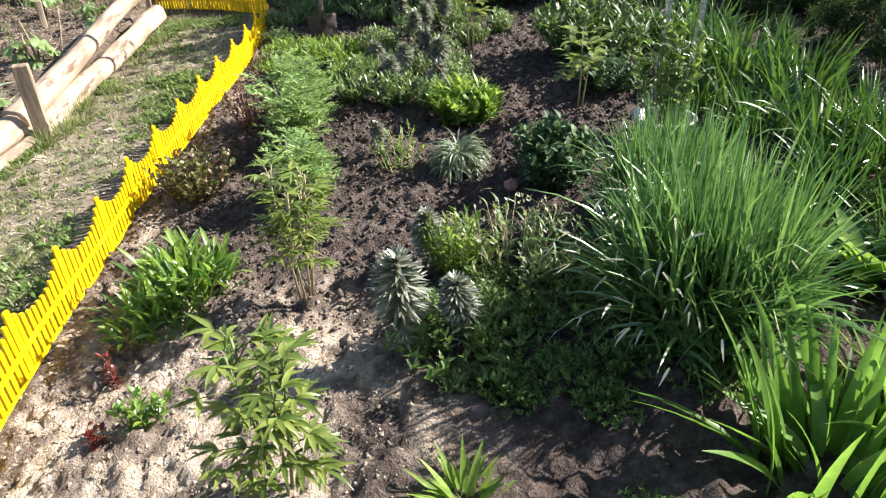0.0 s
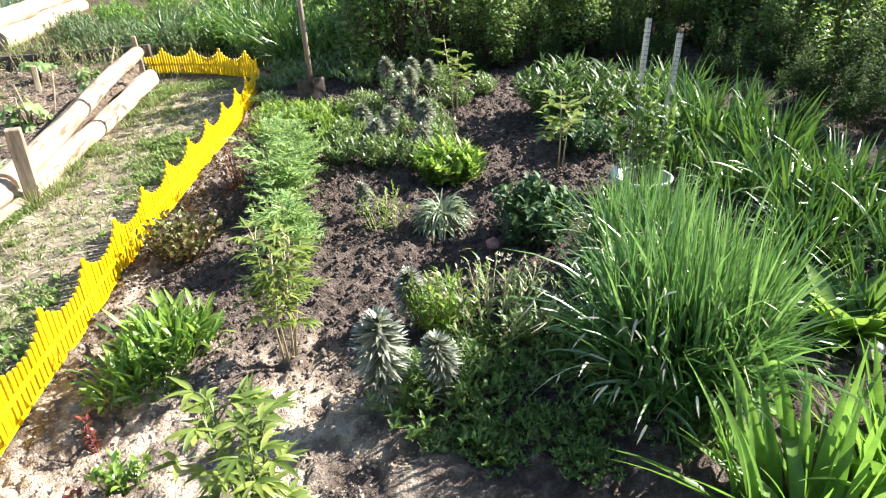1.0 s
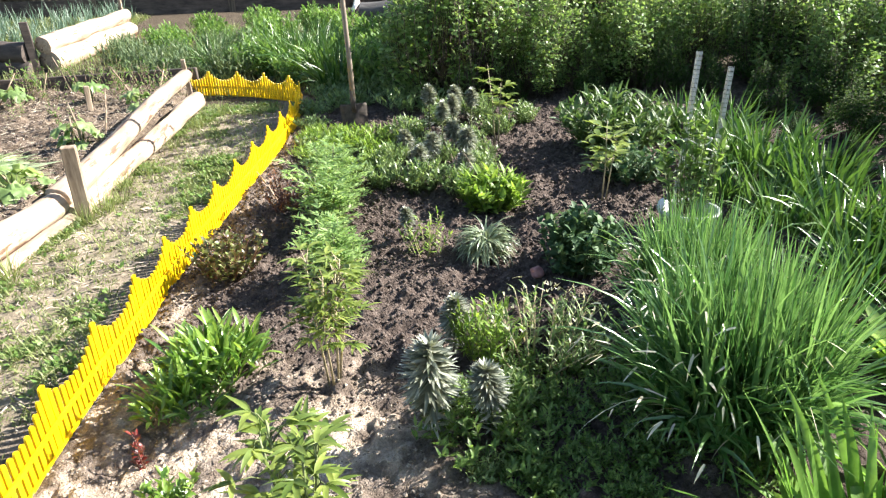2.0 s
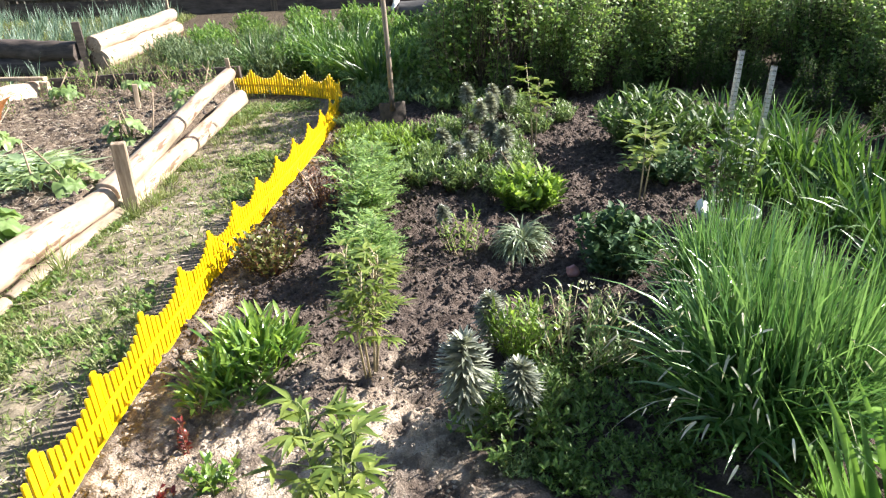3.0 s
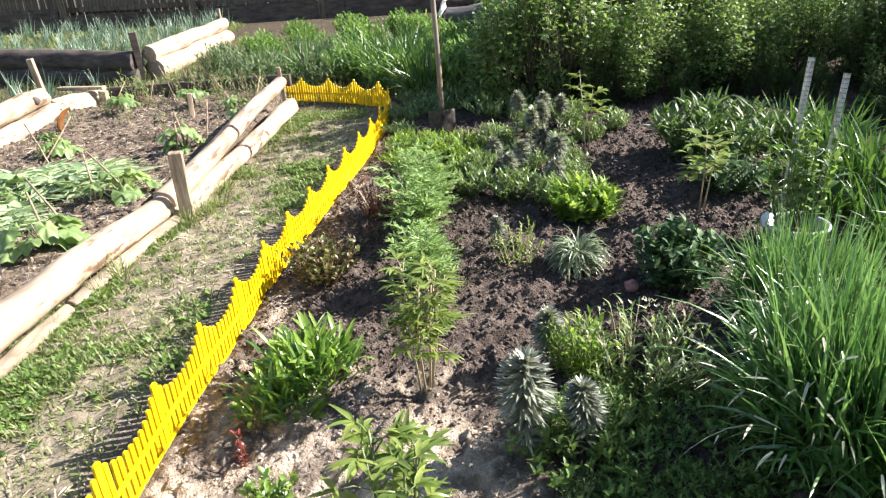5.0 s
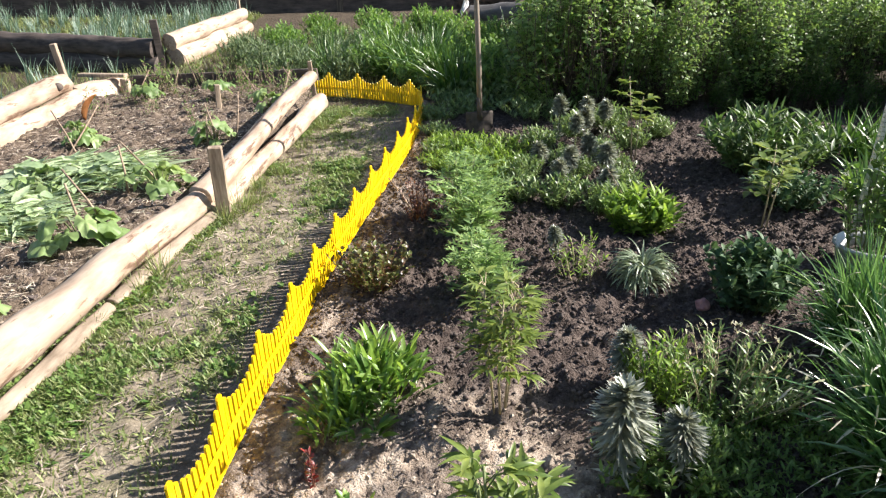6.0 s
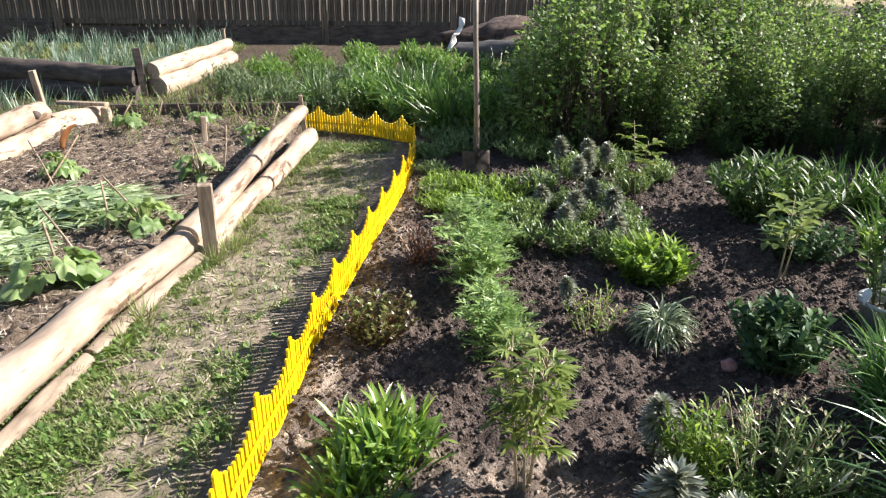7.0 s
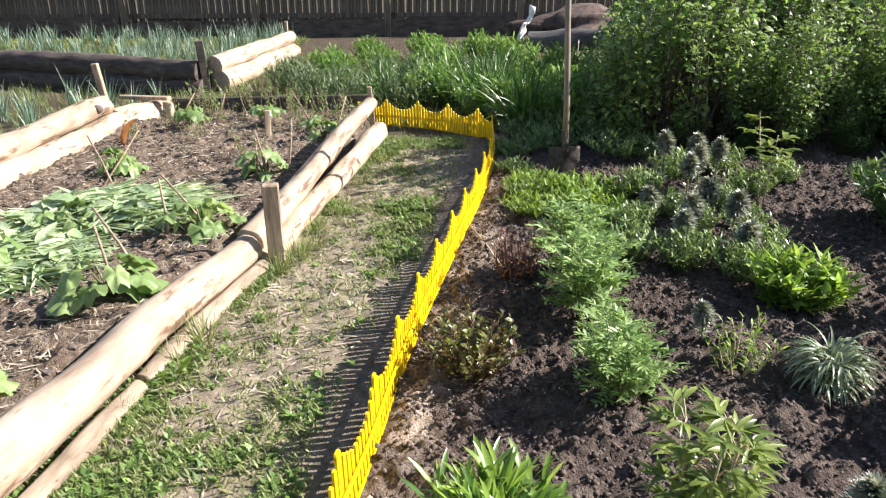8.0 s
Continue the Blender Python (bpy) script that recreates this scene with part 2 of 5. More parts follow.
# ---- mesh helpers ----
def lerp_table(v, table):
    if v <= table[0][0]:
        return table[0][1]
    for (a, fa), (b, fb) in zip(table, table[1:]):
        if v <= b:
            return fa + (fb - fa) * (v - a) / (b - a)
    return table[-1][1]


def smooth(a, b, v):
    t = min(1.0, max(0.0, (v - a) / (b - a)))
    return t * t * (3 - 2 * t)


FENCE_LINE = ((-0.4, -0.62), (0.5, -0.535), (0.8, -0.505), (1.07, -0.47), (1.3, -0.425), (1.72, -0.375), (2.2, -0.3), (2.63, -0.215), (3.27, -0.09), (3.85, 0.03), (4.6, 0.15), (5.2, 0.17), (5.4, 0.1))
LOG_LINE = ((-0.6, -1.8), (0.8, -1.6), (1.28, -1.5), (1.8, -1.39), (2.35, -1.25), (3.5, -1.06), (5.2, -0.76))


def lay(x, y):
    """Smooth lie of the land: it rises to the back and to the right."""
    fade = 1.0 - smooth(9.5, 13.5, y)
    return 0.065 * max(-4.5, min(4.0, x)) * fade + 0.045 * max(-3.0, min(14.0, y))


def in_left_bed(x, y):
    edge = lerp_table(y, LOG_LINE) - 0.16
    return smooth(0.0, 0.12, edge - x) * smooth(-3.85, -3.7, x) * (1 - smooth(6.7, 6.9, y)) * smooth(-0.8, -0.5, y)


def on_path(x, y):
    if y > 5.75 or y < -1.2:
        return 0.0
    f = lerp_table(y, FENCE_LINE) - 0.02
    return smooth(-0.05, 0.05, f - x) * smooth(-0.1, 0.0, x - lerp_table(y, LOG_LINE)) * (1 - smooth(5.5, 5.75, y)) * smooth(-1.1, -0.7, y)


def bare_edge(x, y):
    """Smooth bare earth on the path's side of the picket fence."""
    return 1 - smooth(0.16, 0.34, lerp_table(y, FENCE_LINE) - x + 0.08 * fbm(x, y, 2.2, 8.8))


def in_garden(x, y):
    if y > 6.4:
        return 0.0
    return smooth(-0.03, 0.05, x - lerp_table(y, FENCE_LINE)) * (1 - smooth(3.6, 4.4, x)) * (1 - smooth(5.4, 6.2, y)) * smooth(-1.0, -0.5, y + 0.15 * math.sin(4 * x))


def fbm(x, y, f, seed):
    return noise.fractal(Vector((x * f, y * f, seed)), 1.0, 2.0, 4, noise_basis="PERLIN_ORIGINAL")


def height(x, y):
    z = lay(x, y)
    if -4.3 < x < 4.4 and -1.6 < y < 7:
        g, p, b = in_garden(x, y), on_path(x, y), in_left_bed(x, y)
        big = fbm(x, y, 1.6, 3.1)
        z += g * (0.035 * big + 0.03 * fbm(x, y, 6.0, 1.7) + (0.042 * abs(fbm(x, y, 14.0, 9.2)) + 0.012 * abs(noise.noise(Vector((x * 34.0, y * 34.0, 3.3))))) * (0.75 + 0.25 * smooth(-0.3, 0.9, y + 0.4 * x)))
        z += p * (1 - 0.8 * bare_edge(x, y)) * (0.014 * fbm(x, y, 3.0, 5.5) + 0.016 * fbm(x, y, 13.0, 2.2))
        z += b * (0.11 + 0.035 * fbm(x, y, 3.0, 7.7) + 0.05 * abs(fbm(x, y, 9.0, 4.4)) + 0.02 * abs(fbm(x, y, 18.0, 8.4)))
    return z


class Soup:
    """Vertices and faces of one mesh."""

    def __init__(self):
        self.v, self.f = [], []

    def mesh(self, name, mat, soft=True):
        me = bpy.data.meshes.new(name)
        me.from_pydata(self.v, [], self.f)
        me.materials.append(mat)
        if soft:
            me.polygons.foreach_set("use_smooth", [True] * len(self.f))
        me.update()
        return me

    def tube(self, pts, r0, r1, sides=5):
        base = len(self.v)
        n = len(pts)
        for i, p in enumerate(pts):
            p = Vector(p)
            a, b = Vector(pts[max(0, i - 1)]), Vector(pts[min(n - 1, i + 1)])
            d = (b - a).normalized()
            s = d.cross(Vector((0.31, 0.95, 0.1))).normalized()
            u = d.cross(s)
            r = r0 + (r1 - r0) * i / max(1, n - 1)
            for k in range(sides):
                an = 2 * math.pi * k / sides
                self.v.append(tuple(p + s * (r * math.cos(an)) + u * (r * math.sin(an))))
        for i in range(n - 1):
            for k in range(sides):
                k2 = (k + 1) % sides
                self.f.append((base + i * sides + k, base + i * sides + k2, base + (i + 1) * sides + k2, base + (i + 1) * sides + k))
        self.f.append(tuple(base + (n - 1) * sides + k for k in range(sides)))
        self.f.append(tuple(base + sides - 1 - k for k in range(sides)))

    def leaf(self, p, az, lean, bend, length, width, n=5, fold=0.2, shape="blade", roll=0.0):
        """A leaf that starts at p, leans from the upright by lean and bends over by bend on the way."""
        base = len(self.v)
        d = Vector((math.cos(az), math.sin(az), 0))
        s = Vector((-math.sin(az), math.cos(az), 0))
        pos, a = Vector(p), lean
        for i in range(n + 1):
            t = i / n
            if shape == "blade":
                w = min(1.0, 0.55 + 1.6 * t) * (1 - t ** 1.6) ** 0.9
            elif shape == "oval":
                w = math.sin(math.pi * min(1.0, 0.04 + 0.96 * t ** 0.85)) ** 0.8
            elif shape == "spoon":
                w = 0.22 + 0.78 * smooth(0.15, 0.6, t)
                w *= (1 - t ** 4) ** 0.6
            else:
                w = math.sin(math.pi * (0.08 + 0.92 * t) ** 0.75)
            w = max(0.02, w) * width * 0.5
            along = d * math.sin(a) + Vector((0, 0, math.cos(a)))
            nrm = s.cross(along)
            side = (s * math.cos(roll) + nrm * math.sin(roll))
            up = along.cross(side)
            self.v.append(tuple(pos - side * w + up * (fold * w)))
            if n > 2:
                self.v.append(tuple(pos))
            self.v.append(tuple(pos + side * w + up * (fold * w)))
            pos = pos + along * (length / n)
            a += bend / n
        if n <= 2:
            self.f += [(base + 2 * i, base + 2 * i + 1, base + 2 * i + 3, base + 2 * i + 2) for i in range(n)]
            return pos
        for i in range(n):
            q = base + 3 * i
            self.f.append((q, q + 1, q + 4, q + 3))
            self.f.append((q + 1, q + 2, q + 5, q + 4))
        return pos

    def lump(self, p, r, rng):
        base = len(self.v)
        ring = ((0, 0, 1), (0.9, 0, 0.2), (0, 0.9, 0.25), (-0.9, 0, 0.2), (0, -0.9, 0.25), (0, 0, -0.8))
        turn = Euler((rng.uniform(0, 6), rng.uniform(0, 6), rng.uniform(0, 6))).to_matrix()
        sx, sy, sz = rng.uniform(0.7, 1.3), rng.uniform(0.7, 1.3), rng.uniform(0.5, 0.9)
        for q in ring:
            k = rng.uniform(0.75, 1.2) * r
            q = turn @ Vector(q)
            self.v.append((p[0] + q.x * k * sx, p[1] + q.y * k * sy, p[2] + q.z * k * sz))
        for a, b, c in ((0, 1, 2), (0, 2, 3), (0, 3, 4), (0, 4, 1), (5, 2, 1), (5, 3, 2), (5, 4, 3), (5, 1, 4)):
            self.f.append((base + a, base + b, base + c))

    def box(self, x0, x1, y0, y1, z0, z1):
        b = len(self.v)
        self.v += [(x0, y0, z0), (x1, y0, z0), (x1, y1, z0), (x0, y1, z0), (x0, y0, z1), (x1, y0, z1), (x1, y1, z1), (x0, y1, z1)]
        self.f += [tuple(b + i for i in q) for q in ((3, 2, 1, 0), (4, 5, 6, 7), (0, 1, 5, 4), (1, 2, 6, 5), (2, 3, 7, 6), (3, 0, 4, 7))]


def thing(name, label, category, group="", m=None):
    ob = tagged(new(name), label, category, group)
    ob.empty_display_size = 0.05
    if m is not None:
        ob.matrix_basis = m
    return ob


def part(name, soup, mat, parent, label="", soft=True):
    me = soup.mesh(name, mat, soft) if isinstance(soup, Soup) else soup
    ob = new(name, me)
    ob.parent = parent
    if label:
        tagged(ob, label)
    return ob


def at(x, y, turn=0.0, size=1.0, sink=0.01):
    return pose(x, y, height(x, y) - sink, 0, 0, turn) @ Matrix.Scale(size, 4)


def rounded(bm_fn, bevel, segments=1):
    """A bmesh built by bm_fn with its edges softened."""
    bm = bmesh.new()
    bm_fn(bm)
    bmesh.ops.bevel(bm, geom=bm.edges[:], offset=bevel, segments=segments, affect="EDGES", clamp_overlap=True)
    return bm


def to_mesh(bm, name, mat, soft=False):
    me = bpy.data.meshes.new(name)
    bm.to_mesh(me)
    bm.free()
    me.materials.append(mat)
    if soft:
        me.polygons.foreach_set("use_smooth", [True] * len(me.polygons))
    return me


def block(name, mat, sx, sy, sz, bevel=0.004):
    """Board or post standing on its base, edges softened."""
    def fn(bm):
        bmesh.ops.create_cube(bm, size=1.0, matrix=Matrix.Translation((0, 0, sz / 2)) @ Matrix.Diagonal((sx, sy, sz, 1)))
    return to_mesh(rounded(fn, bevel), name, mat)


# ---- ground ----
def axis(lo, hi, step, far):
    inner = np.arange(lo, hi + step / 2, step)
    out, d, v = [], step, hi
    while v < far:
        d *= 1.22
        v += d
        out.append(v)
    back, d, v = [], step, lo
    while v > -far:
        d *= 1.22
        v -= d
        back.append(v)
    return np.concatenate([np.array(back[::-1]), inner, np.array(out)])


def build_ground():
    xs = np.concatenate([axis(-0.6, 2.5, 0.016, 400.0)])
    xs = np.concatenate([xs[xs < -4.0], np.arange(-4.0, -0.6, 0.032), xs[xs >= -0.6]])
    ys = axis(-0.3, 4.2, 0.016, 400.0)
    ys = np.concatenate([ys[ys < 4.2], np.arange(4.2, 7.0, 0.035), ys[ys > 7.02]])
    verts, masks = [], {"mulch": [], "path": [], "dry": [], "meadow": []}
    for y in ys:
        for x in xs:
            x, y = float(x), float(y)
            verts.append((x, y, height(x, y)))
            near = -5 < x < 5 and -3 < y < 8
            if near:
                p, b, g = on_path(x, y), in_left_bed(x, y), in_garden(x, y)
                n = fbm(x, y, 2.2, 0.4)
                d = g * (1 - smooth(0.75, 1.25, y + 0.5 * n + 0.45 * max(0, x))) * smooth(0.25, 0.55, 0.55 + 0.4 * n)
                d = max(d, 0.6 * g * (1 - smooth(0.08, 0.3, x - lerp_table(y, FENCE_LINE))))
                d *= 1 - smooth(0.6, 1.0, x)
                d *= 0.25 + 0.75 * smooth(-0.22, 0.12, fbm(x, y, 7.0, 5.8))
            else:
                p = b = d = g = 0.0
            masks["path"].append(p * (1 - 0.5 * bare_edge(x, y)))
            masks["mulch"].append(b)
            masks["dry"].append(d)
            masks["meadow"].append(1.0 - min(1.0, p + b + g) if near else 0.75)
    nx = len(xs)
    faces = [(j * nx + i, j * nx + i + 1, (j + 1) * nx + i + 1, (j + 1) * nx + i) for j in range(len(ys) - 1) for i in range(nx - 1)]
    me = bpy.data.meshes.new("ground")
    me.from_pydata(verts, [], faces)
    me.materials.append(SOIL)
    me.polygons.foreach_set("use_smooth", [True] * len(faces))
    for key, values in masks.items():
        me.attributes.new(key, "FLOAT", "POINT").data.foreach_set("value", values)
    tagged(new("ground", me), "dark crumbly garden soil with dry pale patches and a path", "ground", kind="structure")


build_ground()


# ---- yellow picket edging ----
def fence_points(step):
    line = [(x, y) for y, x in FENCE_LINE[:-1]] + [(0.155, 5.32), (0.08, 5.46), (-0.05, 5.57), (-0.2, 5.74), (-0.38, 5.9), (-0.765, 6.16), (-1.1, 6.34)]
    for _ in range(3):
        cut = [line[0]]
        for (ax, ay), (bx, by) in zip(line, line[1:]):
            cut += [(ax * 0.75 + bx * 0.25, ay * 0.75 + by * 0.25), (ax * 0.25 + bx * 0.75, ay * 0.25 + by * 0.75)]
        line = cut + [line[-1]]
    out, carry = [], 0.0
    for (ax, ay), (bx, by) in zip(line, line[1:]):
        seg = math.hypot(bx - ax, by - ay)
        s = carry
        while s < seg:
            out.append((ax + (bx - ax) * s / seg, ay + (by - ay) * s / seg, math.atan2(by - ay, bx - ax)))
            s += step
        carry = s - seg
    return out


def fence_rail(pts, run, smooth_z, level, half):
    """One rail of one panel, along the pickets of that run."""
    s = Soup()
    for q in run:
        x, y, a = pts[q]
        nx, ny = math.sin(a), -math.cos(a)
        z = smooth_z[q] + level
        for off, dz in ((0.0052, -half), (0.0115, -half), (0.0115, half), (0.0052, half)):
            s.v.append((x + nx * off, y + ny * off, z + dz))
    for q in range(len(run) - 1):
        for k in range(4):
            k2 = (k + 1) % 4
            s.f.append((4 * q + k, 4 * q + k2, 4 * q + 4 + k2, 4 * q + 4 + k))
    e = 4 * (len(run) - 1)
    s.f += [(3, 2, 1, 0), (e, e + 1, e + 2, e + 3)]
    return s


def build_fence():
    rng = random.Random(4)
    fence = thing("picket_fence", "low bright yellow plastic picket edging along the flower bed", "fence")
    per, step = 11, 0.0337
    pts = fence_points(step)
    first = min(range(len(pts)), key=lambda i: abs(pts[i][1] - 1.118) + abs(pts[i][0] + 0.46)) % per
    shapes = {}
    for k in range(per):
        u = abs(2.0 * k / per - 1.0)
        h = 0.165 + 0.085 * u ** 2.4 + 0.05
        s = Soup()
        w, t = (0.016 if k == 0 else 0.0106), 0.0042
        outline = [(-w, 0.0), (w, 0.0), (w, h - 0.009), (w * 0.7, h - 0.002), (0.0, h), (-w * 0.7, h - 0.002), (-w, h - 0.009)]
        s.v = [(x, -t, z) for x, z in outline] + [(x, t, z) for x, z in outline]
        n = len(outline)
        s.f = [tuple(range(n)), tuple(range(2 * n - 1, n - 1, -1))] + [(i, i + n, (i + 1) % n + n, (i + 1) % n) for i in range(n)]
        shapes[k] = s.mesh("picket", YELLOW, False)
    smooth_z = [lay(x, y) for x, y, _ in pts]
    panels = {}
    for start in range(first - per, len(pts), per):
        run = [q for q in range(max(0, start), min(len(pts), start + per + 1))]
        if len(run) > 1:
            panels[start] = part("rail", fence_rail(pts, run, smooth_z, 0.1, 0.0085), YELLOW, fence, soft=False)
            part("lower_rail", fence_rail(pts, run, smooth_z, 0.012, 0.005), YELLOW, fence, soft=False)
    for i, (x, y, a) in enumerate(pts):
        ob = part("picket", shapes[(i - first) % per], YELLOW, panels.get(i - (i - first) % per, fence))
        wob = 0.006 * math.sin(y * 1.3) + rng.uniform(-0.004, 0.004)
        ob.matrix_basis = pose(x, y, smooth_z[i] - 0.05 + rng.uniform(-0.002, 0.002), math.degrees(wob) - 1.5, math.degrees(rng.uniform(-0.008, 0.008)), math.degrees(a))


build_fence()


# ---- logs and stakes round the beds ----
def build_log(p0, p1, r0, r1, mat, seed, label, crook=0.015):
    p0, p1 = Vector(p0), Vector(p1)
    d = p1 - p0
    length = d.length
    turn = d.to_track_quat("X", "Z").to_matrix().to_4x4()
    ob = thing("log", label, "log", "logs edging the beds", Matrix.Translation(p0) @ turn)
    s, sides, n = Soup(), 18, max(10, int(length / 0.07))
    for i in range(n + 1):
        t = i / n
        x = t * length
        cy = crook * noise.noise(Vector((x * 0.9, seed, 0))) * 2
        cz = crook * noise.noise(Vector((x * 0.9, seed, 7))) * 2
        r = r0 + (r1 - r0) * t
        for k in range(sides):
            a = 2 * math.pi * k / sides
            rr = r * (1 + 0.11 * noise.noise(Vector((x * 4.6, math.cos(a) * 0.6 + seed * 3, math.sin(a) * 0.6))) + 0.17 * noise.noise(Vector((x * 2.2, math.cos(a) * 1.2 + seed, math.sin(a) * 1.2))) + 0.035 * noise.noise(Vector((x * 11, math.cos(a) * 3 + seed, math.sin(a) * 3))))
            s.v.append((x, cy + rr * math.cos(a), cz + rr * math.sin(a)))
    for i in range(n):
        for k in range(sides):
            k2 = (k + 1) % sides
            s.f.append((i * sides + k, (i + 1) * sides + k, (i + 1) * sides + k2, i * sides + k2))
    part("trunk", s, mat, ob)
    for end in (0, n):
        c = Soup()
        ring = s.v[end * sides:(end + 1) * sides]
        sign = -1 if end == 0 else 1
        mid = [sum(q[i] for q in ring) / sides for i in range(3)]
        for k, shift in ((1.0, 0.0), (0.97, 0.004), (0.45, 0.006)):
            c.v += [(q[0] + sign * shift, mid[1] + (q[1] - mid[1]) * k, mid[2] + (q[2] - mid[2]) * k) for q in ring]
        for lvl in range(2):
            for k in range(sides):
                k2 = (k + 1) % sides
                q = (lvl * sides + k, lvl * sides + k2, (lvl + 1) * sides + k2, (lvl + 1) * sides + k)
                c.f.append(q if sign > 0 else q[::-1])
        top = tuple(2 * sides + k for k in range(sides))
        c.f.append(top if sign > 0 else top[::-1])
        part("cut_end", c, mat, ob)
    return ob


def log_xy(y, dx, h):
    x = lerp_table(y, LOG_LINE) + dx
    return (x, y, lay(x, y) + h)


PALE = "pale peeled log lying on the edge of the vegetable bed"
build_log(log_xy(-0.7, -0.115, 0.15), log_xy(2.98, -0.115, 0.105), 0.122, 0.078, LOG, 1.0, PALE, 0.025)
build_log(log_xy(3.02, -0.12, 0.115), log_xy(5.3, -0.09, 0.385), 0.078, 0.058, LOG, 2.0, PALE, 0.012)
build_log(log_xy(-0.7, 0.06, 0.012), log_xy(1.82, 0.03, 0.018), 0.037, 0.04, LOG_TAN, 3.0, PALE)
build_log(log_xy(1.88, 0.0, 0.0), log_xy(2.9, 0.0, 0.012), 0.044, 0.05, LOG_TAN, 13.0, PALE)
build_log(log_xy(2.98, -0.04, 0.01), log_xy(5.3, -0.025, 0.155), 0.064, 0.076, LOG, 4.0, PALE, 0.008)
knotty = build_log((-3.72, 2.0, lay(-3.72, 2) + 0.34), (-3.64, 6.35, lay(-3.64, 6.35) + 0.34), 0.11, 0.1, LOG, 5.0, PALE)
build_log((-3.64, 2.0, lay(-3.66, 2) + 0.15), (-3.54, 6.4, lay(-3.56, 6.4) + 0.15), 0.115, 0.115, LOG, 6.0, PALE)
build_log((-3.66, 6.5, lay(-3.6, 6.5) + 0.1), (-3.42, 7.25, lay(-3.4, 7.3) + 0.1), 0.17, 0.15, LOG, 7.0, PALE)
knot = Soup()
knot.tube([(4.02, -0.075, 0.03), (4.06, -0.1, 0.033), (4.08, -0.108, 0.035)], 0.05, 0.032, 10)
part("knot", knot, LOG_DARK, knotty, "dark knot hole")
# These far logs take a dark colour that stands in for their shade.
DARKLOG = "log on the onion bed's shaded side, coloured dark for shade"
build_log((-9.8, 10.9, lay(-9.8, 10.9) + 0.3), (-3.6, 9.0, lay(-3.45, 8.95) + 0.29), 0.16, 0.145, LOG_DARK, 8.0, DARKLOG)
build_log((-9.8, 10.9, lay(-9.8, 10.9) + 0.02), (-3.56, 8.97, lay(-3.35, 8.9) + 0.02), 0.17, 0.16, LOG_DARK, 9.0, DARKLOG)
build_log((-3.4, 9.0, lay(-3.4, 9.0) + 0.36), (-2.85, 11.2, lay(-2.85, 11.2) + 0.38), 0.115, 0.105, LOG, 10.0, PALE)
build_log((-3.36, 9.02, lay(-3.3, 9.0) + 0.13), (-2.83, 11.2, lay(-2.75, 11.2) + 0.14), 0.15, 0.14, LOG, 11.0, PALE)


def build_stake(x, y, hgt, sx=0.05, sy=0.09, lean=(0, 0), turn=0, base=None, mat=None, label="square wooden stake holding the logs of the bed"):
    z = height(x, y) if base is None else base
    ob = new("stake", block("stake", mat or STAKE, sx, sy, hgt + 0.05, 0.006))
    ob.matrix_basis = pose(x, y, z - 0.05, lean[0], lean[1], turn)
    return tagged(ob, label, "stake", "stakes of the beds")


build_stake(-1.1, 2.96, 0.45, 0.085, 0.06, (3, 0), 12)
build_stake(-0.82, 5.32, 0.52, 0.04, 0.04, (0, -4), 10)
build_stake(-1.78, 5.45, 0.24, 0.05, 0.05, (0, 2), 20)
build_stake(-3.3, 6.98, 0.24, 0.07, 0.05, (0, 3), 10)
build_stake(-3.62, 6.42, 0.62, 0.06, 0.06, (2, -6), 5)
build_stake(-3.53, 8.98, 0.68, 0.1, 0.08, (0, -3), 15, mat=LOG_DARK)
build_stake(-2.93, 11.3, 0.62, 0.05, 0.05, (0, 0), 0)


def build_board(p0, p1, hgt, thick, mat, label):
    p0, p1 = Vector(p0), Vector(p1)
    d = p1 - p0
    def fn(bm):
        bmesh.ops.create_cube(bm, size=1.0, matrix=Matrix.Diagonal((d.length, thick, hgt, 1)))
    ob = new("board", to_mesh(rounded(fn, 0.006), "board", mat))
    ob.matrix_basis = Matrix.Translation((p0 + p1) / 2) @ d.to_track_quat("X", "Z").to_matrix().to_4x4()
    return tagged(ob, label, "board", "boards of the beds")


build_board((-3.2, 7.0, lay(-3.2, 7.0) + 0.13), (-0.95, 6.4, lay(-0.95, 6.4) + 0.13), 0.27, 0.04, LOG_DARK, "dark board closing the back of the vegetable bed")
build_board((-3.85, 7.15, lay(-3.85, 7.15) + 0.3), (-3.25, 7.0, lay(-3.25, 7.0) + 0.27), 0.04, 0.09, STAKE, "short weathered plank lying on the bed's corner")


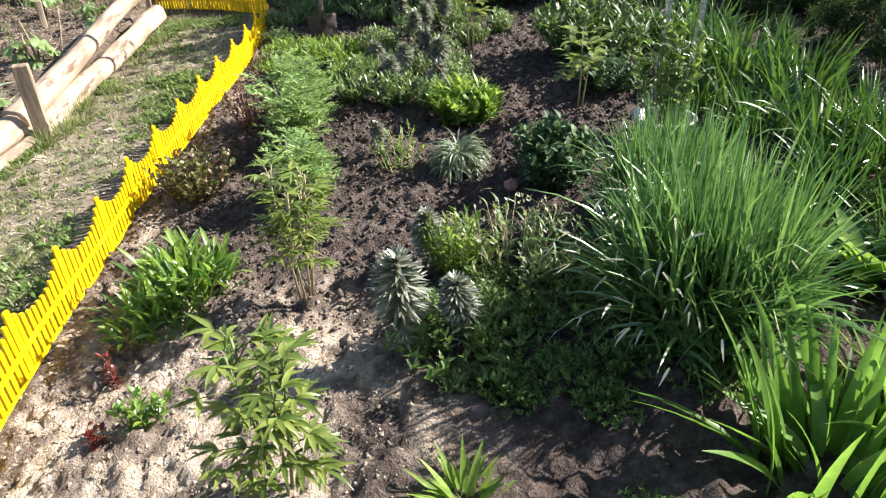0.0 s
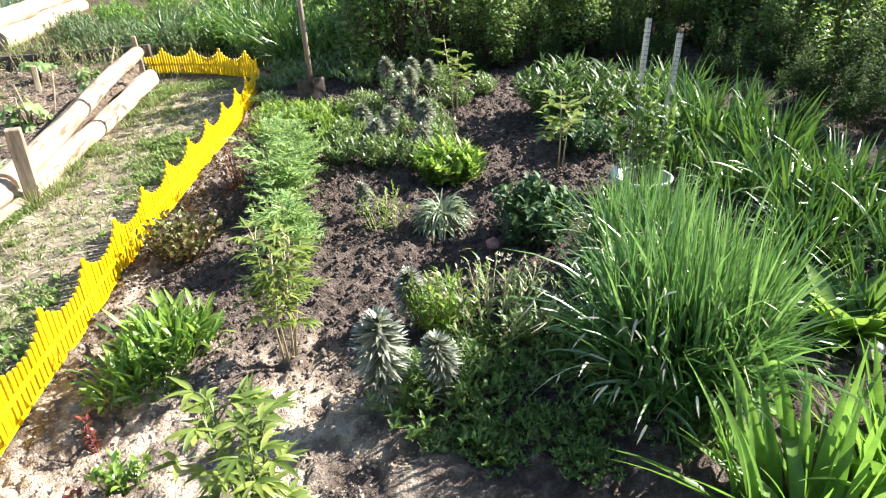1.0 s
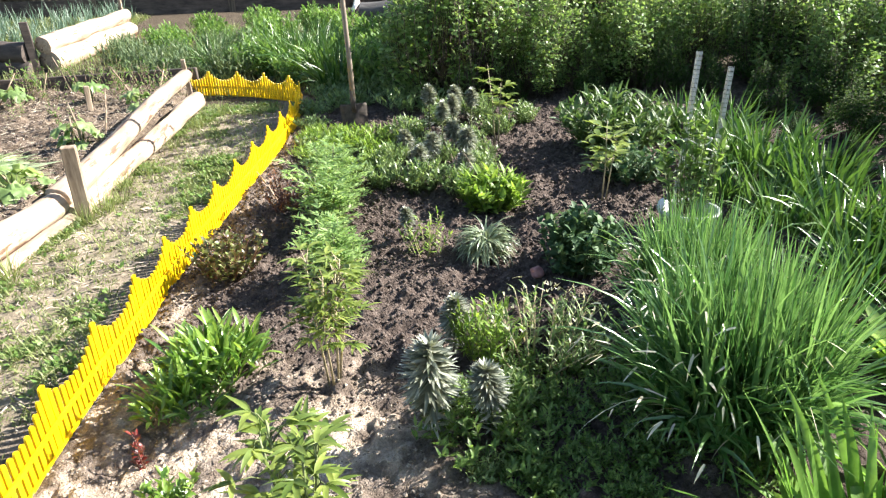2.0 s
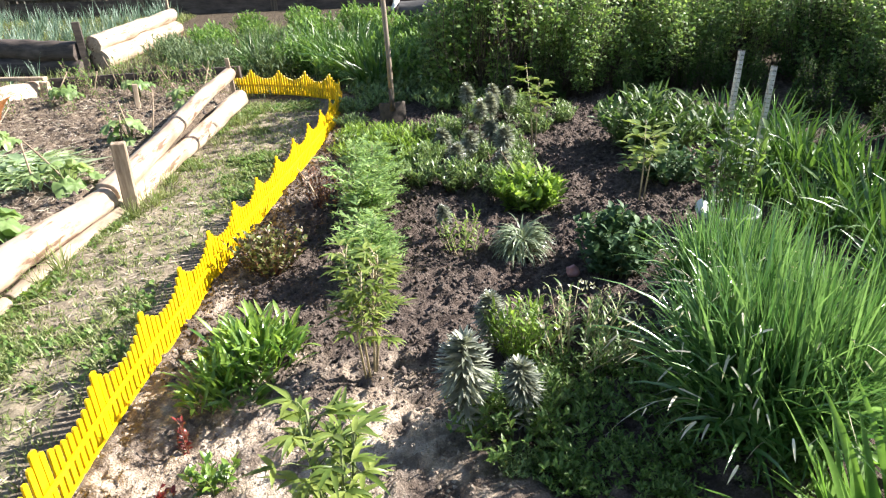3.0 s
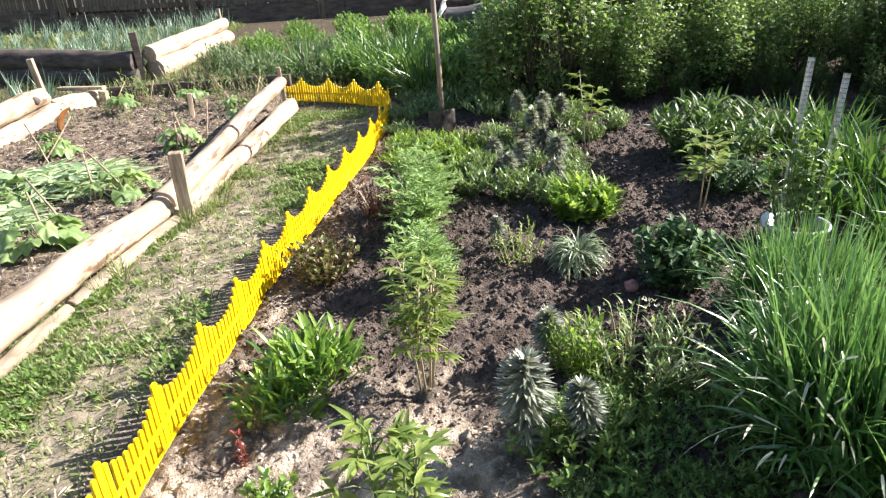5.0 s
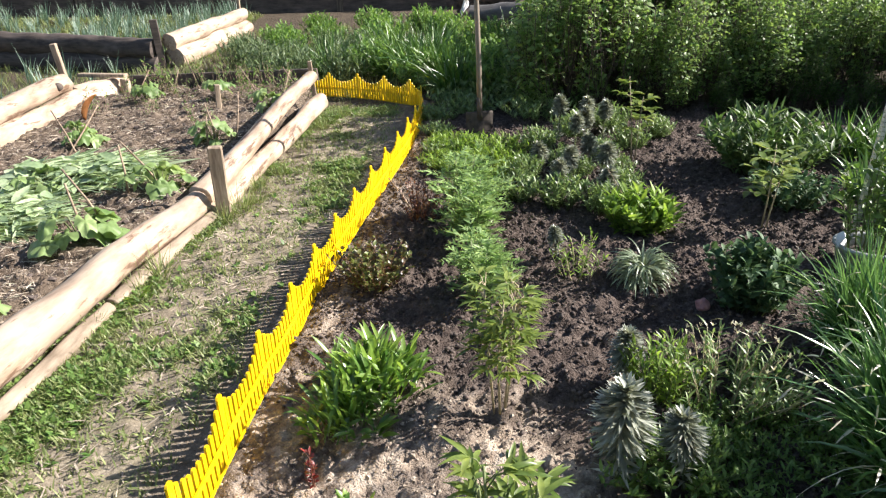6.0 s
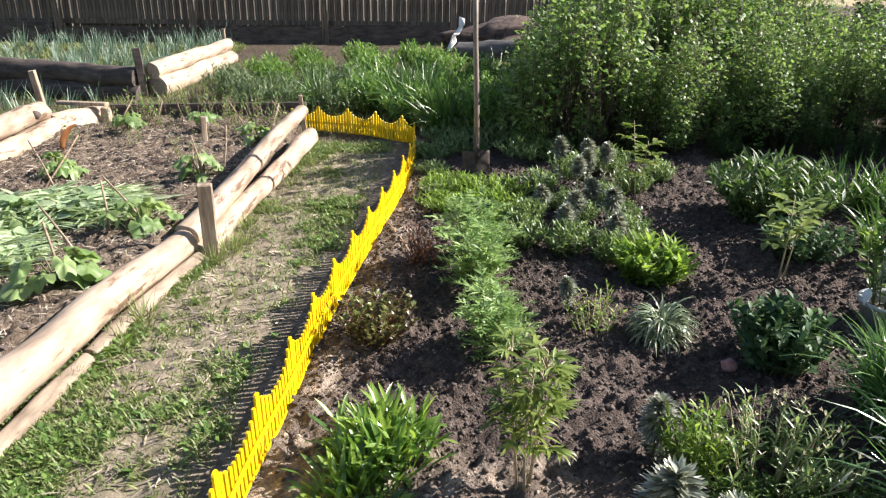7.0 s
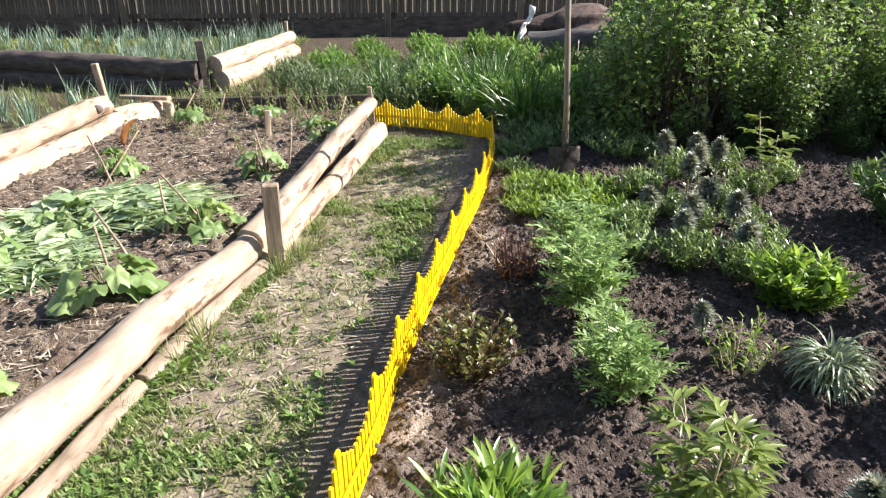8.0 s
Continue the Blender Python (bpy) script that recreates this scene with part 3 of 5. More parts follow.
# ---- spade ----
def build_spade():
    x, y = 0.62, 4.22
    z = height(x, y)
    ob = thing("spade", "old spade with a long wooden shaft stuck in the soil", "spade", m=pose(x, y, z + 0.04, -3.5, -1.0, 8))
    s = Soup()
    s.tube([(0, 0, 0.1), (0.004, 0, 0.5), (-0.003, 0, 0.95), (0, 0, 1.6)], 0.022, 0.018, 10)
    part("shaft", s, SHAFT, ob)
    s = Soup()
    s.tube([(0, 0, 0.06), (0, 0, 0.24)], 0.024, 0.021, 10)
    part("socket", s, STEEL, ob)
    b = Soup()
    cols = 9
    for side in (0, 1):
        for j, (zz, wide) in enumerate(((0.13, 0.105), (0.115, 0.11), (0.0, 0.108), (-0.1, 0.1), (-0.16, 0.05))):
            for i in range(cols):
                u = 2 * i / (cols - 1) - 1
                b.v.append((u * wide, 0.018 * (u * u) - 0.01 + side * 0.003, zz))
    m = 5 * cols
    for j in range(4):
        for i in range(cols - 1):
            q = j * cols + i
            b.f.append((q, q + 1, q + cols + 1, q + cols))
            b.f.append((m + q, m + q + cols, m + q + cols + 1, m + q + 1))
    for i in range(cols - 1):
        b.f.append((i, m + i, m + i + 1, i + 1))
    for j in range(4):
        b.f.append((j * cols, (j + 1) * cols, m + (j + 1) * cols, m + j * cols))
        b.f.append((j * cols + cols - 1, m + j * cols + cols - 1, m + (j + 1) * cols + cols - 1, (j + 1) * cols + cols - 1))
    part("blade", b, STEEL, ob)


build_spade()


# ---- plants: each function makes one plant at the origin ----
def grassy(name, label, cat, mat, seed, count, length, width, lean, bend, foot, n=6, pale_tips=0, group="", single=False, loose=0.12, stray=0.5, tiers=0):
    rng = random.Random(seed)
    ob = thing(name, label, cat, group)
    s, tips = Soup(), []
    for _ in range(count):
        if single and s.v:
            part("leaf", s, mat, ob)
            s = Soup()
        az, r = rng.uniform(0, 2 * math.pi), foot * math.sqrt(rng.random())
        a2 = az + rng.gauss(0, stray)
        k = rng.random()
        fall = 0.7 if rng.random() < loose else 0.0
        short = 1 - 0.45 * k if tiers else 1.0
        tip = s.leaf((r * math.cos(az), r * math.sin(az), -0.01), a2, lean[0] + (lean[1] - lean[0]) * k + fall * rng.random() * 0.5, rng.uniform(*bend) * (0.5 + k) + fall * rng.uniform(0.8, 1.8), rng.uniform(*length) * short, rng.uniform(*width), n, 0.25, "blade", rng.uniform(-1.0, 1.0))
        if pale_tips and math.cos(a2 - 3.3) > 0.35 and 0.14 < tip.z < 0.45:
            tips.append((tip, a2))
    for _ in range(tiers):
        az, k = rng.uniform(0, 2 * math.pi), rng.random()
        r = foot * (0.4 + 0.8 * k)
        s.leaf((r * math.cos(az), r * math.sin(az), rng.uniform(0.0, 0.22) * (1.3 - k)), az + rng.gauss(0, 0.9), rng.uniform(0.1, 0.8), rng.uniform(-0.2, 1.6), rng.uniform(0.14, 0.3), rng.uniform(*width), n, 0.25, "blade", rng.uniform(-1.2, 1.2))
    part("leaf" if single else "foliage", s, mat, ob)
    if pale_tips:
        s = Soup()
        # Pale tips paint in the glossy glints on the clump's left side.
        for tip, az in rng.sample(tips, min(pale_tips, len(tips))):
            s.leaf(tip - Vector((0.012 * math.cos(az), 0.012 * math.sin(az), 0)), az + rng.gauss(0, 0.4), rng.uniform(1.2, 2.4), rng.uniform(-0.2, 0.9), rng.uniform(0.03, 0.08), rng.uniform(0.005, 0.01), 4, 0.2, "blade", rng.uniform(-1, 1))
        for _ in range(10):
            az = rng.gauss(math.pi, 0.9)
            s.leaf((0.8 * foot * math.cos(az), 0.8 * foot * math.sin(az), 0.02), az + rng.gauss(0, 0.3), rng.uniform(0.35, 0.8), rng.uniform(1.0, 2.4), rng.uniform(0.2, 0.5), rng.uniform(0.004, 0.01), 8, 0.2, "blade", rng.uniform(-1, 1))
        part("dried_foliage", s, DRY_LEAF, ob, "bleached dry leaves and pale tips painting in glossy glints")
    return ob


def rosette(name, label, cat, mat, seed, count, length, width, lean, bend, foot, shape="spoon", group="", single=True, rise=0.0, stray=0.6):
    rng = random.Random(seed)
    ob = thing(name, label, cat, group)
    s = Soup()
    for _ in range(count):
        if single and s.v:
            part("leaf", s, mat, ob)
            s = Soup()
        az, r = rng.uniform(0, 6.283), foot * math.sqrt(rng.random())
        k = r / foot if foot else rng.random()
        s.leaf((r * math.cos(az), r * math.sin(az), -0.005 + rise * rng.random()), az + rng.gauss(0, stray), lean[0] + (lean[1] - lean[0]) * k + rng.gauss(0, 0.12), rng.uniform(*bend), rng.uniform(*length) * (1.1 - 0.3 * k), rng.uniform(*width), 6, 0.3, shape, rng.uniform(-0.5, 0.5))
    part("leaf" if single else "foliage", s, mat, ob)
    return ob


def leafy_bush(name, label, cat, mat, seed, stems, hgt, spread, leaf_l, leaf_w, per, stem_mat=None, shape="oval", group="", bare=0.15, droop=(0.2, 0.9), stem_r=0.003, dome=0.35, segs=4):
    """Many thin stems, each with leaves all along."""
    rng = random.Random(seed)
    ob = thing(name, label, cat, group)
    st, lf = Soup(), Soup()
    for _ in range(stems):
        az, r = rng.uniform(0, 6.283), math.sqrt(rng.random())
        h = hgt * rng.uniform(0.7, 1.0) * (1 - dome * r * r)
        b = Vector((0.45 * spread * r * math.cos(az), 0.45 * spread * r * math.sin(az), -0.01))
        tip = Vector((spread * r * math.cos(az + rng.gauss(0, 0.2)), spread * r * math.sin(az), h))
        midp = (b + tip) / 2 + Vector((rng.gauss(0, 0.02), rng.gauss(0, 0.02), 0.08 * h))
        curve = [b * (1 - t) * (1 - t) + midp * (2 * t * (1 - t)) + tip * (t * t) for t in (0, 0.25, 0.5, 0.75, 1.0)]
        st.tube(curve, stem_r, stem_r * 0.4, 4)
        if stems <= 16:
            part("stalk", st, stem_mat or STEM, ob)
            st = Soup()
        for k in range(per):
            t = bare + (1 - bare) * (k + rng.random()) / per
            p = b * (1 - t) * (1 - t) + midp * (2 * t * (1 - t)) + tip * (t * t)
            lf.leaf(p, rng.uniform(0, 6.283), rng.uniform(0.5, 1.4) * (1.15 - 0.5 * t), rng.uniform(*droop), leaf_l * rng.uniform(0.6, 1.2), leaf_w * rng.uniform(0.7, 1.2), segs, 0.25, shape, rng.uniform(-0.6, 0.6))
    if st.v:
        part("stalk", st, stem_mat or STEM, ob)
    part("foliage", lf, mat, ob)
    return ob


def shrub(name, label, seed, hgt, wide, clusters, per, leaf_l, leaf_w, mat, group=""):
    """A shrub of many twigs that end in leafy sprays, leafy down to the ground."""
    rng = random.Random(seed)
    ob = thing(name, label, "bush", group)
    st, lf = Soup(), Soup()
    lobes = []
    for _ in range(34):
        az, up = rng.uniform(0, 6.283), rng.random() ** 0.8
        girth = wide * (0.62 + 0.38 * math.sin(math.pi * (0.15 + 0.8 * up))) * (1.12 - 0.55 * up ** 3)
        r = girth * rng.random() ** 0.32 * (1 + 0.22 * math.sin(3 * az + seed) * math.sin(5 * up + az))
        lobes.append(Vector((r * math.cos(az), r * math.sin(az), 0.1 + (hgt - 0.1) * up * rng.uniform(0.85, 1.1))))
    for i in range(clusters):
        lobe, out = lobes[i % len(lobes)], 0.115 * wide
        c = lobe + Vector((rng.gauss(0, out), rng.gauss(0, out), rng.gauss(0, out * 1.25)))
        c.z = max(0.05, c.z)
        b = Vector((0.5 * c.x + rng.gauss(0, 0.12), 0.5 * c.y + rng.gauss(0, 0.12), -0.02))
        bow = (b + c) / 2 + Vector((0.12 * c.x, 0.12 * c.y, 0.1 * c.z))
        st.tube([b, bow, c], 0.004, 0.0015, 4)
        for k in range(per):
            t = 0.45 + 0.55 * k / per
            q = b * (1 - t) ** 2 + bow * (2 * t * (1 - t)) + c * t * t
            q = q + Vector((rng.gauss(0, 0.04), rng.gauss(0, 0.04), rng.gauss(0, 0.04)))
            lf.leaf(q, rng.uniform(0, 6.283), rng.uniform(0.6, 1.7), rng.uniform(0.0, 0.7), leaf_l * rng.uniform(0.55, 1.2), leaf_w * rng.uniform(0.6, 1.15), 2, 0.3, "oval", rng.uniform(-0.9, 0.9))
    part("branchwork", st, DARK_TWIG, ob)
    part("foliage", lf, mat, ob)
    return ob


def peony(label, mat, seed, hgt, stems, spread, fans, leaflet, group="", name="peony_plant", stem_mat=None, low=0.45):
    """Bare stems below, fans of long leaflets above."""
    rng = random.Random(seed)
    ob = thing(name, label, "plant", group)
    st, lf = Soup(), Soup()
    for i in range(stems):
        az = 6.283 * i / stems + rng.gauss(0, 0.4)
        b = Vector((0.02 * math.cos(az), 0.02 * math.sin(az), -0.02))
        h = hgt * rng.uniform(0.8, 1.0)
        tip = Vector((spread * 0.4 * math.cos(az), spread * 0.4 * math.sin(az), h))
        st.tube([b, (b + tip) / 2 + Vector((rng.gauss(0, 0.01), rng.gauss(0, 0.01), 0.02)), tip], 0.005, 0.003, 5)
        for k in range(fans):
            t = low + (1 - low) * (k + rng.random()) / fans
            p = b + (tip - b) * t
            a = rng.uniform(0, 6.283)
            reach = spread * rng.uniform(0.25, 0.7) * (1.2 - 0.6 * t)
            q = p + Vector((math.cos(a) * reach, math.sin(a) * reach, rng.uniform(0.0, 0.06)))
            st.tube([p, (p + q) / 2 + Vector((0, 0, 0.012)), q], 0.0022, 0.0014, 4)
            for w in range(5):
                off = (w - 2) * 0.55
                lf.leaf(q, a + off + rng.gauss(0, 0.15), rng.uniform(1.1, 1.5), rng.uniform(0.3, 1.1), leaflet * rng.uniform(0.8, 1.2) * (1 - 0.12 * abs(w - 2)), leaflet * 0.18, 5, 0.3, "lance", rng.uniform(-0.4, 0.4))
    part("stalk", st, stem_mat or STEM, ob)
    part("foliage", lf, mat, ob)
    return ob


def feathery(label, seed, hgt, spread, stems, group="feathery plants"):
    """Loose stems with divided, fern-like leaves."""
    rng = random.Random(seed)
    ob = thing("feathery_plant", label, "plant", group)
    st, lf = Soup(), Soup()
    for _ in range(stems):
        az, r = rng.uniform(0, 6.283), math.sqrt(rng.random())
        b = Vector((0.4 * spread * r * math.cos(az), 0.4 * spread * r * math.sin(az), -0.01))
        tip = Vector((spread * r * math.cos(az), spread * r * math.sin(az), hgt * rng.uniform(0.6, 1.0)))
        st.tube([b, (b + tip) / 2, tip], 0.003, 0.0015, 4)
        for k in range(7):
            t = 0.2 + 0.8 * (k + rng.random()) / 7
            p = b + (tip - b) * t
            a = rng.uniform(0, 6.283)
            ln = rng.uniform(0.07, 0.13)
            rise = rng.uniform(0.2, 1.3)
            for j in range(5):
                u = (j + 1) / 5
                q = p + Vector((math.cos(a), math.sin(a), rise * (1 - 0.5 * u))) * (ln * u)
                for sgn in (-1, 1):
                    for _ in range(2):
                        lf.leaf(q, a + sgn * rng.uniform(0.3, 1.2), rng.uniform(0.9, 1.6), rng.uniform(0.0, 0.6), rng.uniform(0.03, 0.05) * (1.2 - 0.4 * u), 0.0095, 2, 0.1, "lance", rng.uniform(-0.6, 0.6))
    part("stalk", st, STEM, ob)
    part("foliage", lf, FERN_LEAF, ob)
    return ob


def lily(seed, hgt, head, mat=None, label="lily stalk with whorls of narrow grey-green leaves", group="lily stalks", deep=1.7):
    """Upright stalk, leaves thin below, crowded into a rounded head above."""
    rng = random.Random(seed)
    ob = thing("lily_plant", label, "plant", group)
    st, lf = Soup(), Soup()
    tip = Vector((rng.gauss(0, 0.015), rng.gauss(0, 0.015), hgt * 0.93))
    st.tube([(0, 0, -0.02), tip * 0.5, tip], 0.006, 0.004, 6)
    rows = 380
    low = max(0.12, 1 - deep * head / hgt)
    for k in range(rows):
        u = (k + rng.random()) / rows
        p = tip * (low + (1 - low) * u ** 0.85)
        ln = head * (0.95 - 0.5 * u ** 2.5) * (0.7 + 0.3 * smooth(0.0, 0.25, u)) * rng.uniform(0.8, 1.1)
        lean = 1.95 - 0.7 * u - 0.45 * smooth(0.85, 1.0, u) + rng.gauss(0, 0.16)
        lf.leaf(p, k * 2.4 + rng.gauss(0, 0.25), lean, rng.uniform(-0.5, 0.35), ln, head * 0.14, 4, 0.45, "lance", rng.gauss(0, 0.3))
    for k in range(46):
        lf.leaf(tip * rng.uniform(0.1, low), k * 2.4, rng.uniform(0.9, 1.7), rng.uniform(-0.2, 0.6), head * rng.uniform(0.5, 0.8), head * 0.13, 4, 0.4, "lance", rng.gauss(0, 0.3))
    part("stalk", st, STEM, ob)
    part("foliage", lf, mat or WHORL_LEAF, ob)
    return ob


def sapling(label, seed, hgt, tiers, leaf_mat, spread=0.1, group="young saplings"):
    rng = random.Random(seed)
    ob = thing("sapling", label, "sapling", group)
    st, lf = Soup(), Soup()
    for stem in range(2):
        top = Vector((rng.gauss(0, 0.03) + 0.04 * stem, rng.gauss(0, 0.03), hgt * (1 - 0.2 * stem)))
        st.tube([(0.02 * stem, 0, -0.02), top * 0.5 + Vector((0.008, 0, 0)), top], 0.005, 0.002, 5)
        for k in range(tiers):
            t = 0.42 + 0.58 * (k + 0.5) / tiers
            p = top * t
            for q in range(3):
                a = rng.uniform(0, 6.283)
                e = p + Vector((math.cos(a), math.sin(a), 0.25)) * spread * rng.uniform(0.5, 1.0) * (1.3 - 0.7 * t)
                st.tube([p, (p + e) / 2, e], 0.0015, 0.001, 4)
                for j in range(4):
                    g = p + (e - p) * (0.4 + 0.6 * j / 3)
                    lf.leaf(g, a + (0.8 if j % 2 else -0.8) + rng.gauss(0, 0.2), rng.uniform(1.0, 1.6), rng.uniform(0.2, 0.9), 0.08 * rng.uniform(0.7, 1.1), 0.034, 4, 0.25, "oval")
    part("stalk", st, STEM_PALE, ob)
    part("foliage", lf, leaf_mat, ob)
    return ob


def put(ob, x, y, turn=0.0, size=1.0, sink=0.01):
    ob.matrix_basis = at(x, y, turn, size, sink)
    return ob


# near bed
grass = put(grassy("ornamental_grass", "large arching clump of bright green narrow grass leaves", "grass clump", GRASS_LEAF, 11, 1700, (0.36, 0.72), (0.011, 0.023), (0.0, 0.46), (-0.3, 1.25), 0.22, 6, 90, loose=0.12, stray=1.4, tiers=600), 1.63, 0.34)
copy_thing(grass, at(1.8, 0.92, 40, 0.78))
iris = put(grassy("daylily_clump", "clump of broad upright light green sword leaves", "daylily", IRIS_LEAF, 12, 85, (0.2, 0.43), (0.028, 0.046), (0.03, 0.8), (0.1, 0.9), 0.17, 7, 0, "daylily clumps", True), 1.62, -0.3, 0, 1.13)
copy_thing(iris, at(1.98, -0.2, 110, 0.85))
put(rosette("broadleaf_clump", "dense clump of broad oblong green leaves beside the yellow edging", "plant", BROAD_LEAF, 13, 300, (0.1, 0.2), (0.015, 0.026), (-0.05, 0.7), (-0.1, 1.2), 0.17, rise=0.08, stray=1.6), -0.05, 1.04)
put(rosette("broadleaf_clump", "smaller clump of oblong leaves leaning to the edging", "plant", BROAD_LEAF, 131, 200, (0.08, 0.17), (0.015, 0.025), (0.0, 0.75), (0.0, 1.2), 0.14, rise=0.06, stray=1.6), -0.13, 0.86)
put(peony("young peony with bare stems and drooping light green leaflets", PEONY_LEAF, 14, 0.5, 5, 0.15, 19, 0.072, low=0.4, stem_mat=STEM_PALE), 0.4, 0.83)
put(peony("pale green peony with long pointed leaflets on dry soil", PEONY_LEAF, 15, 0.48, 6, 0.16, 11, 0.085, low=0.25), 0.32, 0.03)
put(leafy_bush("herb_plant", "small green seedling on dry pale soil", "plant", BROAD_LEAF, 16, 12, 0.15, 0.07, 0.042, 0.018, 8), -0.07, 0.37)
put(leafy_bush("red_shoots", "small dark red leafy shoots on dry soil", "plant", RED_LEAF, 17, 5, 0.19, 0.02, 0.024, 0.011, 7, STEM_RED), -0.21, 0.6)
put(leafy_bush("red_shoots", "small dark red leafy shoots on dry soil", "plant", RED_LEAF, 18, 4, 0.1, 0.03, 0.03, 0.016, 6, STEM_RED), -0.2, 0.32)
put(rosette("lily_rosette", "rosette of pale green pointed lily leaves", "plant", LIME_LEAF, 19, 46, (0.1, 0.17), (0.016, 0.024), (0.15, 1.2), (0.1, 0.5), 0.05, "lance"), 0.76, -0.1)
put(leafy_bush("rose_bush", "low small-leaved rose bush at the edging", "bush", ROSE_LEAF, 20, 60, 0.22, 0.22, 0.032, 0.018, 16, STEM_RED), -0.1, 1.86)
put(leafy_bush("red_twig_shrub", "sparse reddish-brown twiggy shrub", "shrub", BRONZE_LEAF, 21, 30, 0.28, 0.15, 0.03, 0.012, 7, STEM_RED), 0.14, 2.62)
fern = put(feathery("feathery green marigold foliage in a row", 22, 0.3, 0.1, 15), 0.42, 1.6)
copy_thing(fern, at(0.45, 1.78, 40, 0.75))
copy_thing(fern, at(0.4, 2.2, 80, 1.25))
copy_thing(fern, at(0.46, 2.42, 120, 1.0))
copy_thing(fern, at(0.4, 2.66, 160, 1.1))
low = put(leafy_bush("low_greenery", "low mat of bright green small-leaved herbs", "plant", LIME_LEAF, 23, 130, 0.16, 0.28, 0.06, 0.011, 12, group="low herbs", shape="lance", segs=2), 0.66, 3.62)
copy_thing(low, at(0.38, 3.9, 70, 0.8))
copy_thing(low, at(0.8, 3.35, 140, 0.75))
copy_thing(low, at(0.62, 3.1, 20, 0.6))
copy_thing(low, at(0.35, 3.5, 200, 0.8))
shade_low = put(leafy_bush("low_greenery", "low green weeds at the back of the bed", "plant", PHLOX_LEAF, 231, 90, 0.2, 0.32, 0.06, 0.018, 9, group="low herbs", shape="lance", segs=2), 1.1, 4.55)
for x, y, t, s in ((0.3, 4.75, 40, 0.7), (0.3, 3.8, 120, 0.5), (0.27, 4.25, 200, 0.5), (0.62, 4.95, 90, 0.9), (1.05, 5.1, 210, 1.1), (0.5, 5.4, 260, 1.0), (1.5, 4.9, 300, 1.1), (0.9, 5.5, 20, 1.2), (0.45, 5.9, 70, 1.1),):
    copy_thing(shade_low, at(x, y, t, s))

tall = put(lily(24, 0.39, 0.115, deep=1.8), 0.7, 0.46)
put(lily(25, 0.27, 0.085, deep=1.3), 0.89, 0.42)
put(lily(26, 0.25, 0.085), 0.86, 0.95)
back = lily(27, 0.25, 0.08, deep=1.35)
put(back, 0.93, 3.2)
for x, y, s, t in ((1.07, 2.95, 1.0, 30), (1.28, 2.93, 1.05, 70), (0.94, 2.72, 1.0, 100), (1.2, 2.58, 1.0, 140), (0.8, 1.92, 0.7, 310), (1.27, 3.22, 1.0, 300)):
    copy_thing(back, at(x, y, t, s))
back_tall = lily(271, 0.36, 0.08, deep=1.5)
put(back_tall, 1.33, 3.6)
for x, y, s, t in ((1.47, 3.72, 0.95, 200), (1.21, 3.45, 0.9, 230), (1.17, 3.8, 1.0, 260), (1.38, 3.8, 1.0, 20)):
    copy_thing(back_tall, at(x, y, t, s))
under = put(leafy_bush("lily_undergrowth", "bushy green stalks growing among the lilies", "plant", PHLOX_LEAF, 28, 60, 0.27, 0.21, 0.058, 0.014, 14, group="undergrowth", shape="lance", segs=2), 0.95, 2.62, 0, 0.8)
copy_thing(under, at(1.15, 2.48, 60, 0.9))
copy_thing(under, at(1.15, 3.05, 120, 0.7))
copy_thing(under, at(0.74, 2.72, 200, 0.85))
for x, y, t, s in ((0.8, 3.05, 20, 0.85), (1.33, 2.65, 80, 0.8), (1.4, 3.05, 140, 0.75), (1.1, 3.35, 200, 0.75), (1.4, 3.4, 260, 0.8), (0.98, 3.6, 320, 0.9), (1.3, 4.0, 40, 1.1), (1.65, 3.6, 110, 0.9), (1.6, 4.0, 170, 1.0), (1.9, 3.75, 230, 0.8)):
    copy_thing(under, at(x, y, t, s))
copy_thing(under, at(0.76, 0.54, 20, 0.62))
copy_thing(under, at(0.84, 0.28, 150, 0.45))
copy_thing(under, at(0.98, 0.55, 240, 0.6))
weed = put(leafy_bush("shade_weed", "tangled dark green weeds in the shade of the grass", "plant", WEED_LEAF, 29, 95, 0.18, 0.3, 0.038, 0.013, 14, group="weeds", shape="lance", dome=0.6, segs=3), 0.88, 0.44, 0, 0.85)
copy_thing(weed, at(1.12, 0.5, 50, 0.55))
for x, y, t, k in ((1.18, -0.28, 290, 0.4), (1.02, 0.3, 200, 0.75), (1.32, 0.42, 10, 0.75), (1.08, 0.68, 110, 0.7), (1.3, 0.62, 30, 0.7), (1.3, 0.85, 190, 0.6), (1.16, 0.2, 70, 0.55), (1.36, 0.24, 160, 0.65), (0.98, 0.2, 250, 0.5), (1.52, 0.1, 320, 0.5), (1.22, 0.08, 20, 0.45)):
    copy_thing(weed, at(x, y, t, k))
phlox = put(leafy_bush("phlox_plant", "thin-stemmed plant with narrow leaves and faded bud tips", "plant", PHLOX_LEAF, 30, 60, 0.32, 0.26, 0.05, 0.009, 11, STEM_PALE, "lance"), 1.15, 0.78)
rng = random.Random(301)
bud = Soup()
for _ in range(45):
    a, r = rng.uniform(0, 6.283), math.sqrt(rng.random())
    p = (0.25 * r * math.cos(a), 0.25 * r * math.sin(a), 0.31 * rng.uniform(0.85, 1.02) * (1 - 0.35 * r * r))
    for _ in range(3):
        bud.leaf(p, rng.uniform(0, 6.283), rng.uniform(0.2, 0.9), 0.2, 0.018, 0.006, 3, 0.4, "oval")
tagged(part("bud", bud, DRY_LEAF, phlox), "faded pale bud tips", kind="stuff")
